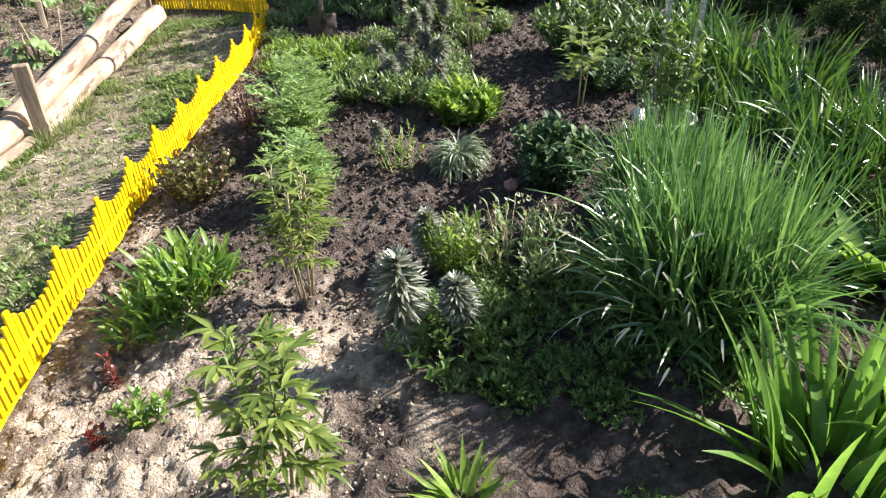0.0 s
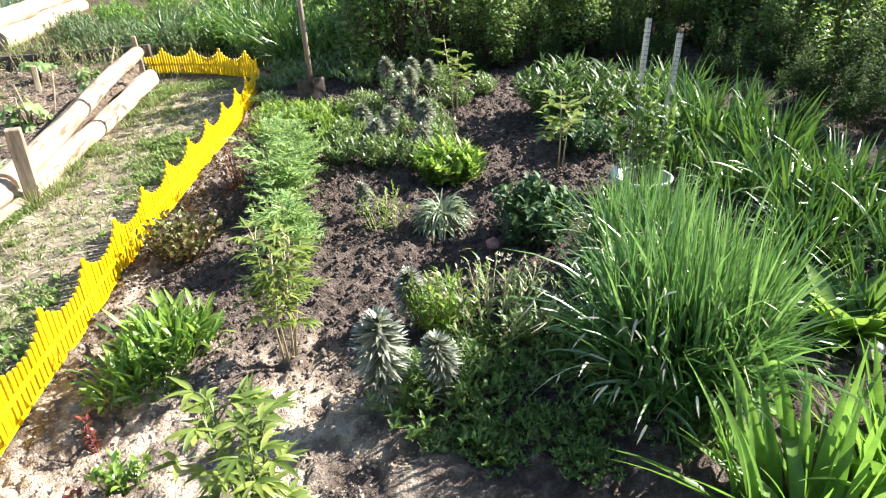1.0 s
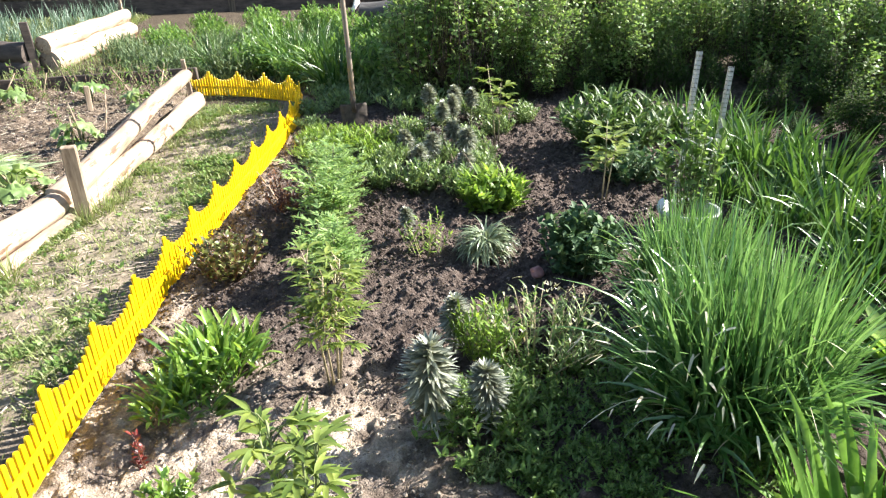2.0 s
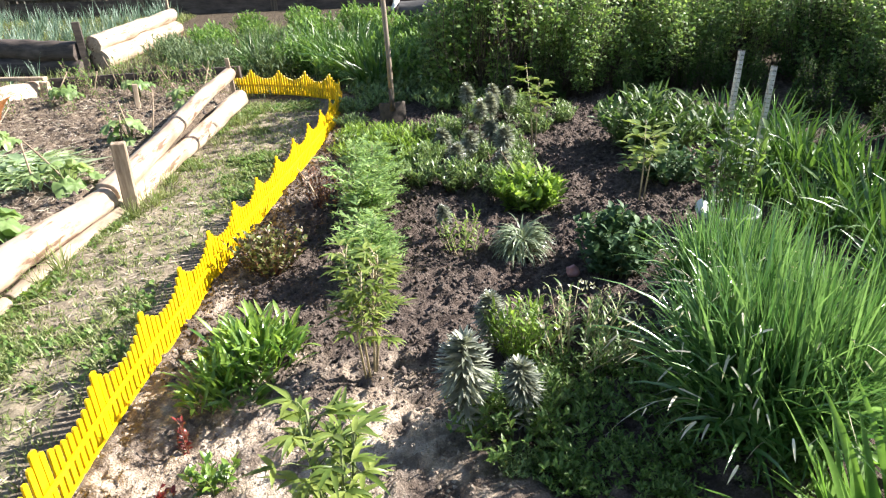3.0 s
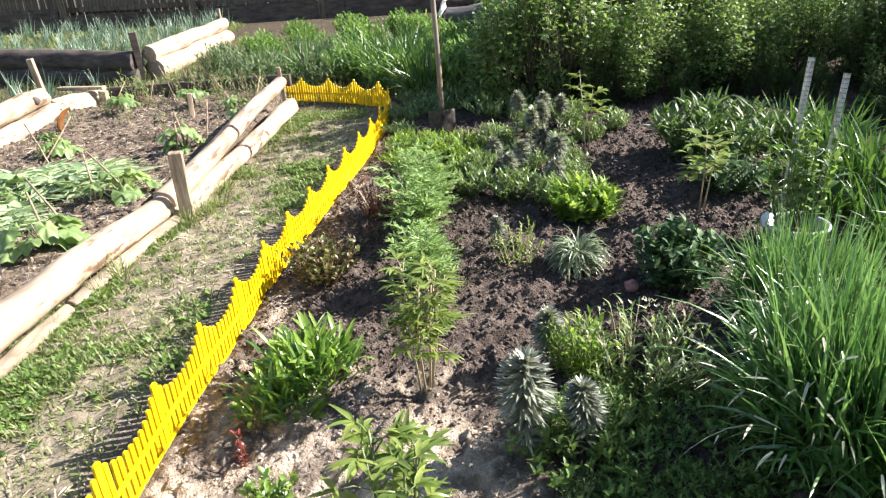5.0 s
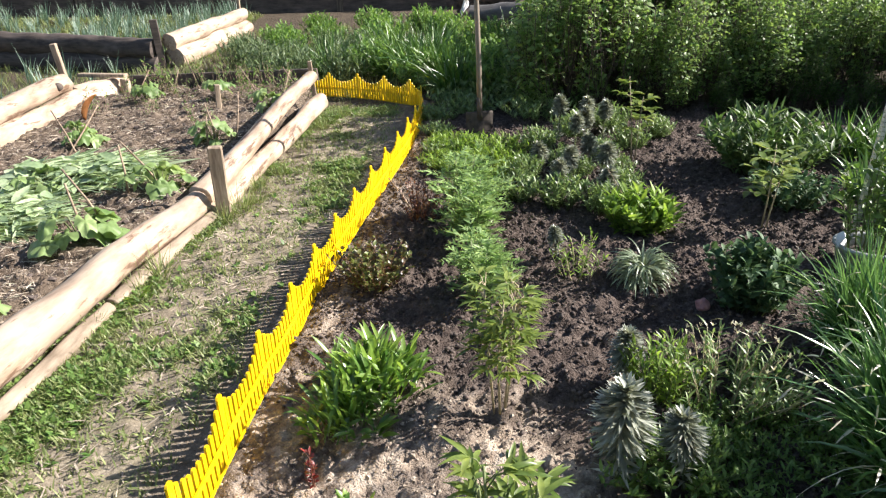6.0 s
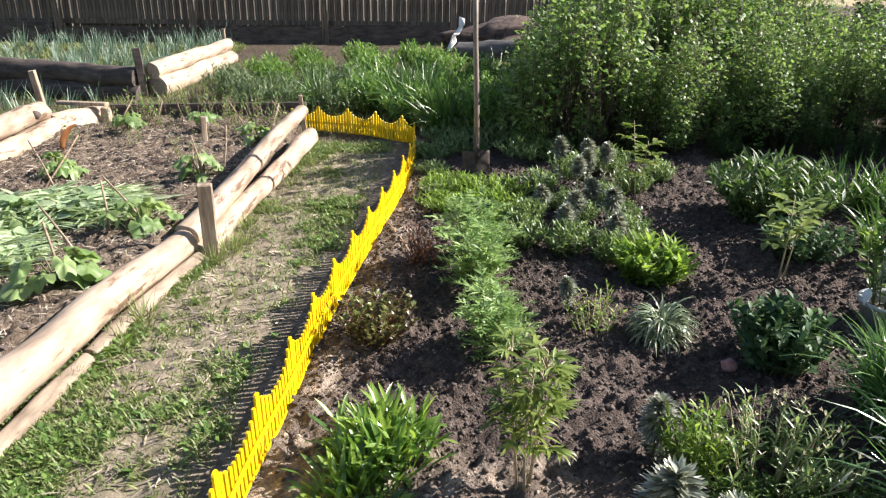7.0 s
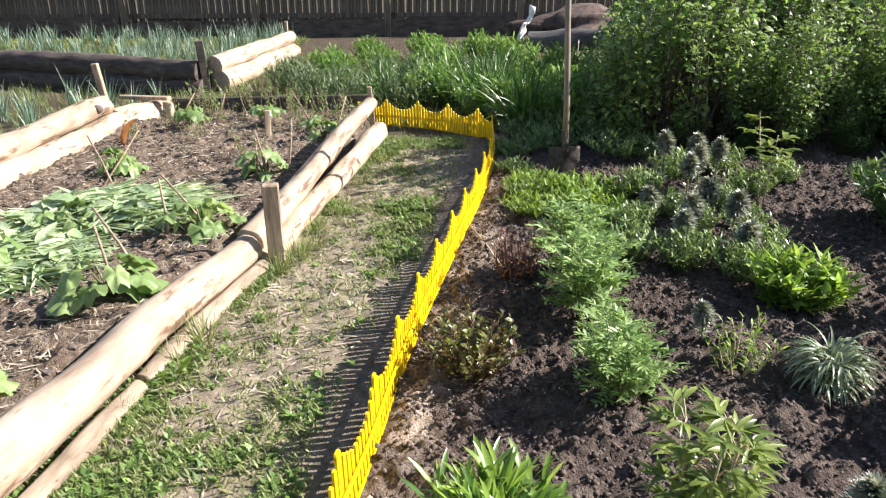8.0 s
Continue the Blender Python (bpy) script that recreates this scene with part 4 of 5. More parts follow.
put(leafy_bush("phlox_plant", "bright small-leaved stalks with narrow leaves", "plant", LIME_LEAF, 31, 40, 0.28, 0.13, 0.05, 0.01, 12, shape="lance"), 0.96, 0.85)
put(leafy_bush("lanceolate_clump", "bright green clump of pointed leaves on dark soil", "plant", LIME_LEAF, 32, 75, 0.24, 0.2, 0.085, 0.024, 11, shape="lance"), 1.3, 2.25)
put(rosette("fountain_clump", "drooping fountain of thin grey-green leaves", "plant", GREY_LEAF, 33, 300, (0.11, 0.18), (0.008, 0.013), (0.3, 1.2), (1.4, 2.6), 0.07, "blade", rise=0.1, stray=1.0), 1.13, 1.64)
put(leafy_bush("sedum_clump", "rounded dark green clump of fleshy oval leaves", "plant", SEDUM_LEAF, 34, 80, 0.32, 0.19, 0.046, 0.028, 20), 1.5, 1.38)
put(leafy_bush("thin_weed", "loose pale weeds with thin stems on soil", "plant", LIME_LEAF, 35, 16, 0.24, 0.13, 0.04, 0.009, 10, STEM_PALE, "lance"), 0.86, 1.72)
put(sapling("thin young sapling with yellow-green leaves", 36, 0.56, 4, PEONY_LEAF, 0.11), 1.56, 3.27)
put(sapling("thin young sapling with yellow-green leaves and pale stems", 37, 0.44, 4, PEONY_LEAF, 0.15), 1.86, 2.04)
put(leafy_bush("phlox_clump", "wide clump of green pointed leaves", "plant", SHADE_LEAF, 38, 150, 0.4, 0.42, 0.1, 0.02, 14, shape="lance"), 2.28, 2.9)
put(leafy_bush("low_clump", "low rounded clump of small dark green leaves", "plant", SEDUM_LEAF, 39, 90, 0.22, 0.24, 0.05, 0.02, 13), 2.15, 2.32)
day = grassy("daylily_clump", "arching daylily clump with long dark green leaves", "daylily", LILY_LEAF, 40, 100, (0.24, 0.46), (0.019, 0.03), (0.02, 0.6), (0.2, 1.4), 0.17, 6, 0, "daylily clumps", True)
put(day, 2.85, 2.1)
for x, y, t, s in ((3.0, 2.85, 80, 0.85), (2.9, 1.7, 150, 0.95), (2.72, 1.3, 300, 0.85), (2.5, 0.85, 250, 0.8), (2.75, 0.6, 20, 0.85), (2.45, 0.45, 110, 0.7), (2.5, 1.92, 40, 0.6), (2.52, 1.45, 330, 0.65), (2.95, 2.55, 20, 0.9), (2.85, 0.98, 130, 0.85), (3.0, 0.15, 70, 0.8), (2.65, 0.15, 160, 0.75), (2.25, 0.75, 210, 0.6), (2.85, 3.05, 100, 0.8), (2.6, 1.68, 15, 0.75), (2.62, 2.3, 250, 0.8), (2.6, 1.05, 205, 0.7), (2.98, 1.3, 45, 0.8), (3.05, 0.72, 280, 0.75), (3.1, 1.95, 170, 0.85)):
    copy_thing(day, at(x, y, t, s))
put(grassy("daylily_clump", "bleached arching dry leaves hanging among the green daylilies", "daylily", DRY_LEAF, 43, 6, (0.35, 0.5), (0.006, 0.01), (0.6, 0.9), (1.4, 2.2), 0.06, 9, 0, "daylily clumps", True), 2.52, 1.6)
put(rosette("broadleaf_clump", "clump of glossy bright green oval leaves", "plant", BROAD_LEAF, 41, 50, (0.16, 0.28), (0.05, 0.075), (0.2, 1.0), (0.2, 0.8), 0.1, "oval"), 2.3, 0.38)


# ---- bucket with tomato ----
def perforated_angle(length):
    """Two thin wings that meet at an edge, with two columns of small holes in each."""
    s = Soup()
    cuts, z, rows = (0.0, 0.004, 0.0095, 0.0135, 0.019, 0.023), [0.0], 0
    while z[-1] < length - 0.012:
        z += [z[-1] + 0.014, z[-1] + 0.02]
    for side in (-1, 1):
        base = len(s.v)
        for h in z:
            s.v += [(side * c * 0.6, -c * 0.42, h) for c in cuts]
        for j in range(len(z) - 1):
            for i in range(5):
                if i in (1, 3) and j % 2 == 1:
                    continue
                q = base + 6 * j + i
                s.f.append((q, q + 1, q + 7, q + 6))
    return s


def build_bucket():
    ob = thing("bucket", "white plastic bucket half sunk behind the tall grass", "bucket", m=at(2.11, 1.58, sink=0.1))
    s, n = Soup(), 28
    prof = [(0.1, 0.0), (0.135, 0.19), (0.147, 0.192), (0.147, 0.205), (0.13, 0.205), (0.097, 0.012)]
    for r, z in prof:
        for k in range(n):
            a = 2 * math.pi * k / n
            s.v.append((r * math.cos(a), r * math.sin(a), z))
    for j in range(len(prof) - 1):
        for k in range(n):
            k2 = (k + 1) % n
            s.f.append((j * n + k, j * n + k2, (j + 1) * n + k2, (j + 1) * n + k))
    s.f.append(tuple(range(n - 1, -1, -1)))
    part("shell", s, BUCKET, ob)
    e = Soup()
    e.v = [(0.125 * math.cos(6.283 * k / n), 0.125 * math.sin(6.283 * k / n), 0.15 + 0.006 * math.sin(k * 2.1)) for k in range(n)] + [(0, 0, 0.165)]
    e.f = [(k, (k + 1) % n, n) for k in range(n)]
    part("earth", e, CLOD, ob)
    for a, b in (((0.075, 0.0, 0.1), (0.128, 0.02, 0.855)), ((-0.03, 0.09, 0.1), (0.024, 0.12, 0.91))):
        a, b = Vector(a), Vector(b)
        d = b - a
        angle = new("metal_stake", perforated_angle(d.length).mesh("metal_stake", ZINC, False))
        mod = angle.modifiers.new("solid", "SOLIDIFY")
        mod.thickness = 0.0012
        angle.matrix_basis = ob.matrix_basis @ Matrix.Translation(a) @ d.to_track_quat("Z", "Y").to_matrix().to_4x4() @ pose(0, 0, 0, 0, 0, 20)
        tagged(angle, "perforated galvanised steel angle standing in the bucket", "stake", "metal stakes in the bucket")
    t = leafy_bush("tomato_plant", "young tomato plant tied to metal stakes", "plant", WEED_LEAF, 42, 26, 0.6, 0.16, 0.055, 0.026, 13, STEM, "oval")
    t.matrix_basis = ob.matrix_basis @ pose(0, 0.02, 0.15)
    for h, turns in ((0.52, 1.6), (0.42, 1.2)):
        tie = Soup()
        tie.tube([(0.06 * math.cos(6.283 * turns * k / 24) + 0.04, 0.06 * math.sin(6.283 * turns * k / 24) + 0.06, h + 0.01 * math.sin(k)) for k in range(25)], 0.0028, 0.0022, 5)
        wound = new("twine", tie.mesh("twine", RAG))
        wound.matrix_basis = ob.matrix_basis
        tagged(wound, "pale twine tying the tomato plant to the stakes", "twine", "twine ties in the bucket")
    tag = Soup()
    tag.leaf((0, 0, 0), 0.6, 0.3, 0.2, 0.075, 0.04, 5, 0.15, "spoon")
    g = new("plant_tag", tag.mesh("plant_tag", RAG))
    mod = g.modifiers.new("solid", "SOLIDIFY")
    mod.thickness = 0.003
    g.matrix_basis = ob.matrix_basis @ pose(-0.16, -0.02, 0.2)
    tagged(g, "white plastic plant tag at the bucket's rim", "tag")


build_bucket()


# ---- bushes behind the bed ----
bush = shrub("currant_bush", "dense leafy currant bush with glossy sunlit leaves", 50, 1.6, 0.78, 360, 20, 0.066, 0.044, HEDGE_LEAF, "bushes behind the bed")
put(bush, 2.7, 5.6, 0, 0.95)
for x, y, t, s in ((2.05, 5.95, 40, 0.95), (3.25, 5.5, 90, 0.75), (2.8, 6.1, 200, 1.05), (1.6, 4.9, 20, 0.98), (2.3, 4.65, 75, 0.6), (3.1, 4.6, 140, 0.62), (4.35, 3.5, 200, 0.66), (4.2, 4.2, 260, 0.66), (5.0, 3.6, 320, 0.7), (3.7, 4.6, 30, 0.6), (4.1, 5.7, 150, 0.7), (4.6, 4.45, 15, 0.75), (3.2, 7.2, 250, 1.0), (2.2, 7.4, 10, 1.0), (4.3, 7.4, 300, 1.1), (5.0, 5.9, 70, 0.8), (1.2, 5.3, 120, 0.5)):
    copy_thing(bush, at(x, y, t, s))
# Leaf colour carries the shade; low copies darken ground that lies in shade.
dark_bush = shrub("garden_bush", "dense bush at the garden's edge, leaves darkened for shade", 55, 1.6, 0.78, 220, 18, 0.085, 0.058, SHADE_TONED_LEAF, "bushes at the edge")
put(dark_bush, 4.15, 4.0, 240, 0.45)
# Tall copies far right are added beyond the view to cast shade leftwards.
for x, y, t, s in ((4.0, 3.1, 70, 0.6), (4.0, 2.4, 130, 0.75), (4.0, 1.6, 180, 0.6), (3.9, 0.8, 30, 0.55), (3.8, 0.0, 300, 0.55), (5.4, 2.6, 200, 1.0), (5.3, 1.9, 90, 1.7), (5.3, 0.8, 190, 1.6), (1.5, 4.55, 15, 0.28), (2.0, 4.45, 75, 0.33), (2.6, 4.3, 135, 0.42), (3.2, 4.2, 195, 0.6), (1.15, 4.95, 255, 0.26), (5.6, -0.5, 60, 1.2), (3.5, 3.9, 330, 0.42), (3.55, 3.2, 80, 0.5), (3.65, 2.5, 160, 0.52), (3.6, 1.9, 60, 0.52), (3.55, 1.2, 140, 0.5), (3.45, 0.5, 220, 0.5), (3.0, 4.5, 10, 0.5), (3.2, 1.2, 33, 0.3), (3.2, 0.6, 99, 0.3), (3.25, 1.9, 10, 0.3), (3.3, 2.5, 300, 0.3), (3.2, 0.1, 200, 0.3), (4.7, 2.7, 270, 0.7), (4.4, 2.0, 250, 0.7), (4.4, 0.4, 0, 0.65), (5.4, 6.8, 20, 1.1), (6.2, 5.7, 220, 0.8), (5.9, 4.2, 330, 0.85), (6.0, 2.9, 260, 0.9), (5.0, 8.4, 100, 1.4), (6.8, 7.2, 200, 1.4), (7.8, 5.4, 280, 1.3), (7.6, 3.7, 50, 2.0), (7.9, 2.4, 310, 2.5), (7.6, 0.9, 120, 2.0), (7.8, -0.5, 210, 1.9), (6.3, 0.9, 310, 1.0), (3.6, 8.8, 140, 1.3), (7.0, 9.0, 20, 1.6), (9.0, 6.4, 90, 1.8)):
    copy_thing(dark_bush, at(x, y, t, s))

# ---- row of flowers behind the edging ----
row = leafy_bush("flower_plant", "leafy green flower plant in the back row", "plant", ROW_LEAF, 51, 80, 0.48, 0.36, 0.085, 0.024, 15, STEM, "lance", "back row plants", segs=2)
put(row, -0.4, 7.0)
row_pale = leafy_bush("flower_plant", "grey-green bushy plant in the back row", "plant", SAGE_LEAF, 52, 70, 0.45, 0.3, 0.07, 0.014, 14, STEM, "lance", "back row plants", segs=2)
put(row_pale, -1.9, 8.0)
row_grass = grassy("flower_plant", "tall narrow-leaved green plant in the back row", "plant", LILY_LEAF, 53, 150, (0.35, 0.7), (0.014, 0.024), (0.05, 0.6), (0.3, 1.2), 0.16, 7, 0, "back row plants")
put(row_grass, 0.55, 6.2)
rng = random.Random(60)
for x, y, kind in ((-0.9, 7.3, 2), (0.1, 6.7, 2), (0.9, 5.9, 0), (0.5, 5.75, 2), (0.2, 6.5, 2), (1.0, 6.4, 0), (1.25, 5.95, 0), (0.95, 5.5, 0), (0.7, 6.9, 0), (-1.4, 7.7, 1), (-0.2, 7.7, 2), (-1.0, 8.3, 1), (-1.7, 8.9, 0), (-0.4, 8.6, 0), (0.4, 7.8, 2), (1.1, 7.2, 0), (-2.3, 8.6, 1), (-2.4, 9.3, 1), (-2.0, 9.9, 0), (-1.2, 9.5, 0), (-0.3, 9.6, 0), (0.6, 8.8, 0), (1.3, 8.1, 2), (-1.5, 10.8, 0), (-0.6, 10.6, 0), (0.3, 10.0, 0), (1.4, 6.3, 0), (-1.6, 7.2, 1), (-1.3, 7.0, 1), (-0.6, 7.6, 1), (-0.7, 6.75, 1), (0.3, 7.3, 2), (-0.15, 6.9, 2), (0.15, 6.2, 0)):
    copy_thing((row, row_pale, row_grass)[kind], at(x, y, rng.uniform(0, 360), rng.uniform(0.85, 1.15)))


# ---- vegetable bed ----
def squash(seed, count, reach):
    r = random.Random(seed)
    ob = thing("squash_plant", "young squash plant with large lobed leaves in mulched soil", "plant", "squash plants")
    st = Soup()
    for i in range(count):
        a = 6.283 * i / count + r.gauss(0, 0.3)
        rr, h = reach * r.uniform(0.4, 1.0), r.uniform(0.05, 0.19)
        q = Vector((rr * math.cos(a), rr * math.sin(a), h))
        st.tube([(0, 0, -0.01), (q.x * 0.4, q.y * 0.4, h * 0.9), q], 0.005, 0.003, 5)
        lf = Soup()
        lobes, size, tilt = 20, r.uniform(0.045, 0.092), r.uniform(0.1, 1.2)
        lf.v.append((q.x, q.y, q.z))
        for ring in (0.55, 1.0):
            for k in range(lobes):
                b = 6.283 * k / lobes
                rad = size * ring * (0.9 + 0.09 * math.cos(5 * b) + r.gauss(0, 0.03)) * (1.0 if k else 0.4)
                out = rad * math.cos(b + math.pi)
                lf.v.append((q.x + math.cos(a) * out - math.sin(a) * rad * math.sin(b), q.y + math.sin(a) * out + math.cos(a) * rad * math.sin(b), q.z - tilt * out * 0.8 - 0.35 * rad * rad / size + 0.017 * math.sin(5 * b + i) * ring + r.gauss(0, 0.005)))
        for k in range(lobes):
            k2 = (k + 1) % lobes
            lf.f.append((0, 1 + k, 1 + k2))
            lf.f.append((1 + k, 1 + lobes + k, 1 + lobes + k2, 1 + k2))
        part("leaf", lf, SQUASH_LEAF, ob)
    part("stalk", st, STEM, ob)
    return ob


for i, (x, y, n, rr) in enumerate(((-2.68, 4.55, 12, 0.2), (-1.5, 4.3, 9, 0.17), (-1.55, 3.15, 9, 0.18), (-1.72, 2.4, 13, 0.22), (-2.0, 1.65, 12, 0.22), (-2.5, 2.7, 8, 0.2), (-1.25, 5.3, 8, 0.16), (-2.7, 6.1, 7, 0.16), (-1.9, 5.9, 7, 0.14), (-2.4, 3.4, 7, 0.2), (-3.1, 3.2, 9, 0.2))):
    put(squash(70 + i, n, rr), x, y)


def build_clippings(x, y, rx, ry, seed, count):
    r = random.Random(seed)
    s = Soup()
    for _ in range(count):
        a, k = r.uniform(0, 6.283), math.sqrt(r.random())
        px, py = x + rx * k * math.cos(a), y + ry * k * math.sin(a)
        z = height(px, py) + 0.09 * (1 - k * k) * r.uniform(0.3, 1.0) + 0.008
        s.leaf((px, py, z), r.gauss(-0.3, 0.7), r.uniform(1.25, 1.6), r.uniform(-0.1, 0.5), r.uniform(0.12, 0.34), r.uniform(0.014, 0.034), 5, 0.2, "blade", r.uniform(-0.8, 0.8))
        if r.random() < 0.18:
            s.leaf((px, py, z + 0.015), r.uniform(0, 6.283), r.uniform(1.2, 1.6), r.uniform(-0.2, 0.6), r.uniform(0.1, 0.2), r.uniform(0.045, 0.08), 5, 0.3, "oval", r.uniform(-0.5, 0.5))
    ob = new("grass_clippings", s.mesh("grass_clippings", CUT_GRASS))
    tagged(ob, "heap of wilted pale green cut grass on the mulch", "grass clippings", kind="stuff")


build_clippings(-2.3, 3.6, 0.6, 0.42, 80, 1000)
build_clippings(-2.65, 2.85, 0.6, 0.45, 81, 1100)


def build_stick(a, b, r, label="thin dry stick stuck in the bed", mat=None):
    a, b = Vector(a), Vector(b)
    s = Soup()
    m1 = a + (b - a) * 0.5 + Vector((0.006, 0.004, 0.004))
    s.tube([a, m1, b], r, r * 0.7, 6)
    tagged(new("stick", s.mesh("stick", mat or TWIG)), label, "stick", "sticks")


def stick(x, y, dx, dy, h, r=0.008):
    z = height(x, y)
    build_stick((x, y, z - 0.03), (x + dx, y + dy, z + h), r)


for row_ in ((-1.76, 3.15, 0.0, 0.0, 0.33), (-1.53, 3.2, -0.23, -0.02, 0.32), (-1.72, 2.42, -0.03, 0.0, 0.33), (-1.6, 2.5, -0.3, 0.2, 0.3), (-2.66, 4.2, 0.1, 0.5, 0.3), (-2.5, 4.1, -0.35, 0.4, 0.3), (-1.45, 4.2, -0.16, 0.3, 0.3), (-1.36, 4.4, -0.02, 0.3, 0.3), (-1.55, 4.2, 0.0, 0.1, 0.24), (-1.9, 1.8, -0.15, 0.3, 0.32), (-2.15, 1.7, 0.0, 0.1, 0.3), (-1.4, 5.6, -0.2, 0.1, 0.3), (-1.2, 5.4, 0.1, 0.2, 0.3), (-2.2, 6.3, -0.15, 0.1, 0.35), (-2.5, 6.2, 0.1, 0.1, 0.3), (-2.9, 6.2, 0.2, 0.1, 0.3), (-1.0, 5.7, -0.2, 0.1, 0.3), (1.2, 2.5, -0.07, 0.1, 0.22, 0.003), (1.32, 2.45, -0.12, 0.1, 0.2, 0.003)):
    stick(*row_)
build_stick((0.09, 2.75, height(0.09, 2.75) + 0.01), (-0.07, 3.17, lay(-0.07, 3.17) + 0.08), 0.006, "dry twig leaning out over the yellow edging")


def build_curled_leaf():
    s = Soup()
    s.leaf((0, 0, 0.02), 0.4, 0.15, 0.9, 0.28, 0.12, 8, 0.35, "oval", 0.5)
    ob = new("dry_leaf", s.mesh("dry_leaf", RUST_LEAF))
    mod = ob.modifiers.new("solid", "SOLIDIFY")
    mod.thickness = 0.002
    ob.matrix_basis = at(-2.98, 5.3)
    tagged(ob, "curled rust-brown dry leaf standing beside a squash plant", "leaf")


build_curled_leaf()
dry_weed = leafy_bush("dry_weed", "thin straggling weed with dry stalks at the bed's edge", "weed", WEED_LEAF, 84, 16, 0.34, 0.2, 0.05, 0.016, 4, TWIG, "lance", "weeds by the board", stem_r=0.0025, dome=0.1)
put(dry_weed, -2.6, 6.45)
for x, y, t, k in ((-2.1, 6.4, 60, 1.1), (-1.7, 6.3, 130, 0.9), (-1.3, 6.1, 200, 1.0), (-2.95, 6.2, 290, 0.8), (-1.0, 5.75, 20, 0.8), (-2.3, 6.05, 75, 0.8), (-1.55, 5.75, 170, 0.9), (-2.75, 6.55, 10, 1.1), (-1.9, 6.5, 240, 1.0), (-1.15, 5.5, 320, 0.7), (-1.75, 4.75, 50, 0.7), (-1.35, 5.9, 100, 1.1), (-2.45, 5.5, 280, 0.7), (-3.0, 5.6, 130, 0.8)):
    copy_thing(dry_weed, at(x, y, t, k))
tuft = grassy("grass_tuft", "bright green tuft of grass at the foot of the logs", "grass tuft", TURF_LEAF, 82, 60, (0.1, 0.24), (0.004, 0.008), (0.05, 0.8), (0.2, 1.0), 0.05, 5, 0, "tufts by the logs")
put(tuft, -1.0, 3.0)
for x, y, t, k in ((-1.07, 2.86, 40, 0.8), (-0.93, 3.15, 100, 0.7), (-1.24, 2.2, 160, 0.9), (-1.3, 2.05, 220, 0.7), (-0.98, 3.4, 10, 0.8), (-0.9, 3.7, 60, 0.6), (-0.82, 4.3, 90, 0.7), (-0.72, 4.9, 140, 0.7), (-1.38, 1.7, 280, 0.6), (-0.6, 5.3, 33, 0.8)):
    copy_thing(tuft, at(x, y, t, k))
dock = rosette("dock_weed", "small broad-leaved weed at the foot of the logs", "weed", LIME_LEAF, 83, 12, (0.05, 0.11), (0.03, 0.045), (0.3, 1.2), (0.2, 0.7), 0.03, "oval", "weeds by the logs")
put(dock, -1.26, 1.93)
copy_thing(dock, at(-1.0, 3.12, 90, 0.7))


# ---- onion bed ----
def build_onion(seed):
    r = random.Random(seed)
    ob = thing("onion_plant", "onion plant with upright blue-green hollow leaves", "plant", "onions")
    s = Soup()
    for _ in range(9):
        s.leaf((r.gauss(0, 0.015), r.gauss(0, 0.015), 0), r.uniform(0, 6.28), r.uniform(0.02, 0.4), r.uniform(0.0, 0.5), r.uniform(0.3, 0.5), 0.016, 5, 0.8, "blade")
    part("foliage", s, ONION_LEAF, ob)
    return ob


onion = build_onion(90)
onion.matrix_basis = at(-4.1, 9.7)
r = random.Random(91)
for i in range(270):
    x, y = r.uniform(-9.0, -3.2), r.uniform(9.6, 13.2)
    if y > 9.25 + (-3.4 - x) * 0.3 and x < -3.35 + 0.25 * (y - 9.0):
        copy_thing(onion, at(x, y, r.uniform(0, 360), r.uniform(0.8, 1.15)))
for i in range(26):
    x, y = r.uniform(-6.2, -4.0), r.uniform(6.0, 8.6)
    copy_thing(onion, at(x, y, r.uniform(0, 360), r.uniform(0.9, 1.3)))


# ---- plank fence at the back ----
def build_plank_fence():
    fence = thing("plank_fence", "tall weathered plank fence closing the garden", "fence")
    r = random.Random(95)
    meshes = [block("plank", GREY_WOOD, w, 0.022, h, 0.003) for w, h in ((0.135, 1.85), (0.15, 1.9), (0.12, 1.8), (0.142, 1.88))]
    x = -16.0
    while x < 8.0:
        me = r.choice(meshes)
        ob = part("plank", me, GREY_WOOD, fence)
        ob.matrix_basis = pose(x, 14.3 + r.uniform(-0.006, 0.006), lay(x, 14.3) + 0.06, 0, r.uniform(-0.7, 0.7), 0)
        x += 0.147 + r.random() ** 3 * 0.02
    for z in (0.35, 1.45):
        s = Soup()
        s.box(-16, 8, 14.2, 14.26, lay(0, 14.2) + z, lay(0, 14.2) + z + 0.1)
        part("rail", s, GREY_WOOD, fence, soft=False)
    for k in range(8):
        s = Soup()
        s.box(-16 + 3 * k, -16 + 2.985 + 3 * k, 14.06, 14.1, lay(0, 14) - 0.05, lay(0, 14) + 0.3 + 0.04 * (k % 3))
        part("base_board", s, LOG_DARK, fence, soft=False)
    for k in range(9):
        ob = part("post", block("post", GREY_WOOD, 0.13, 0.13, 1.9, 0.01), GREY_WOOD, fence)
        ob.matrix_basis = pose(-15 + 2.7 * k, 14.1, lay(0, 14.1) - 0.1)


build_plank_fence()


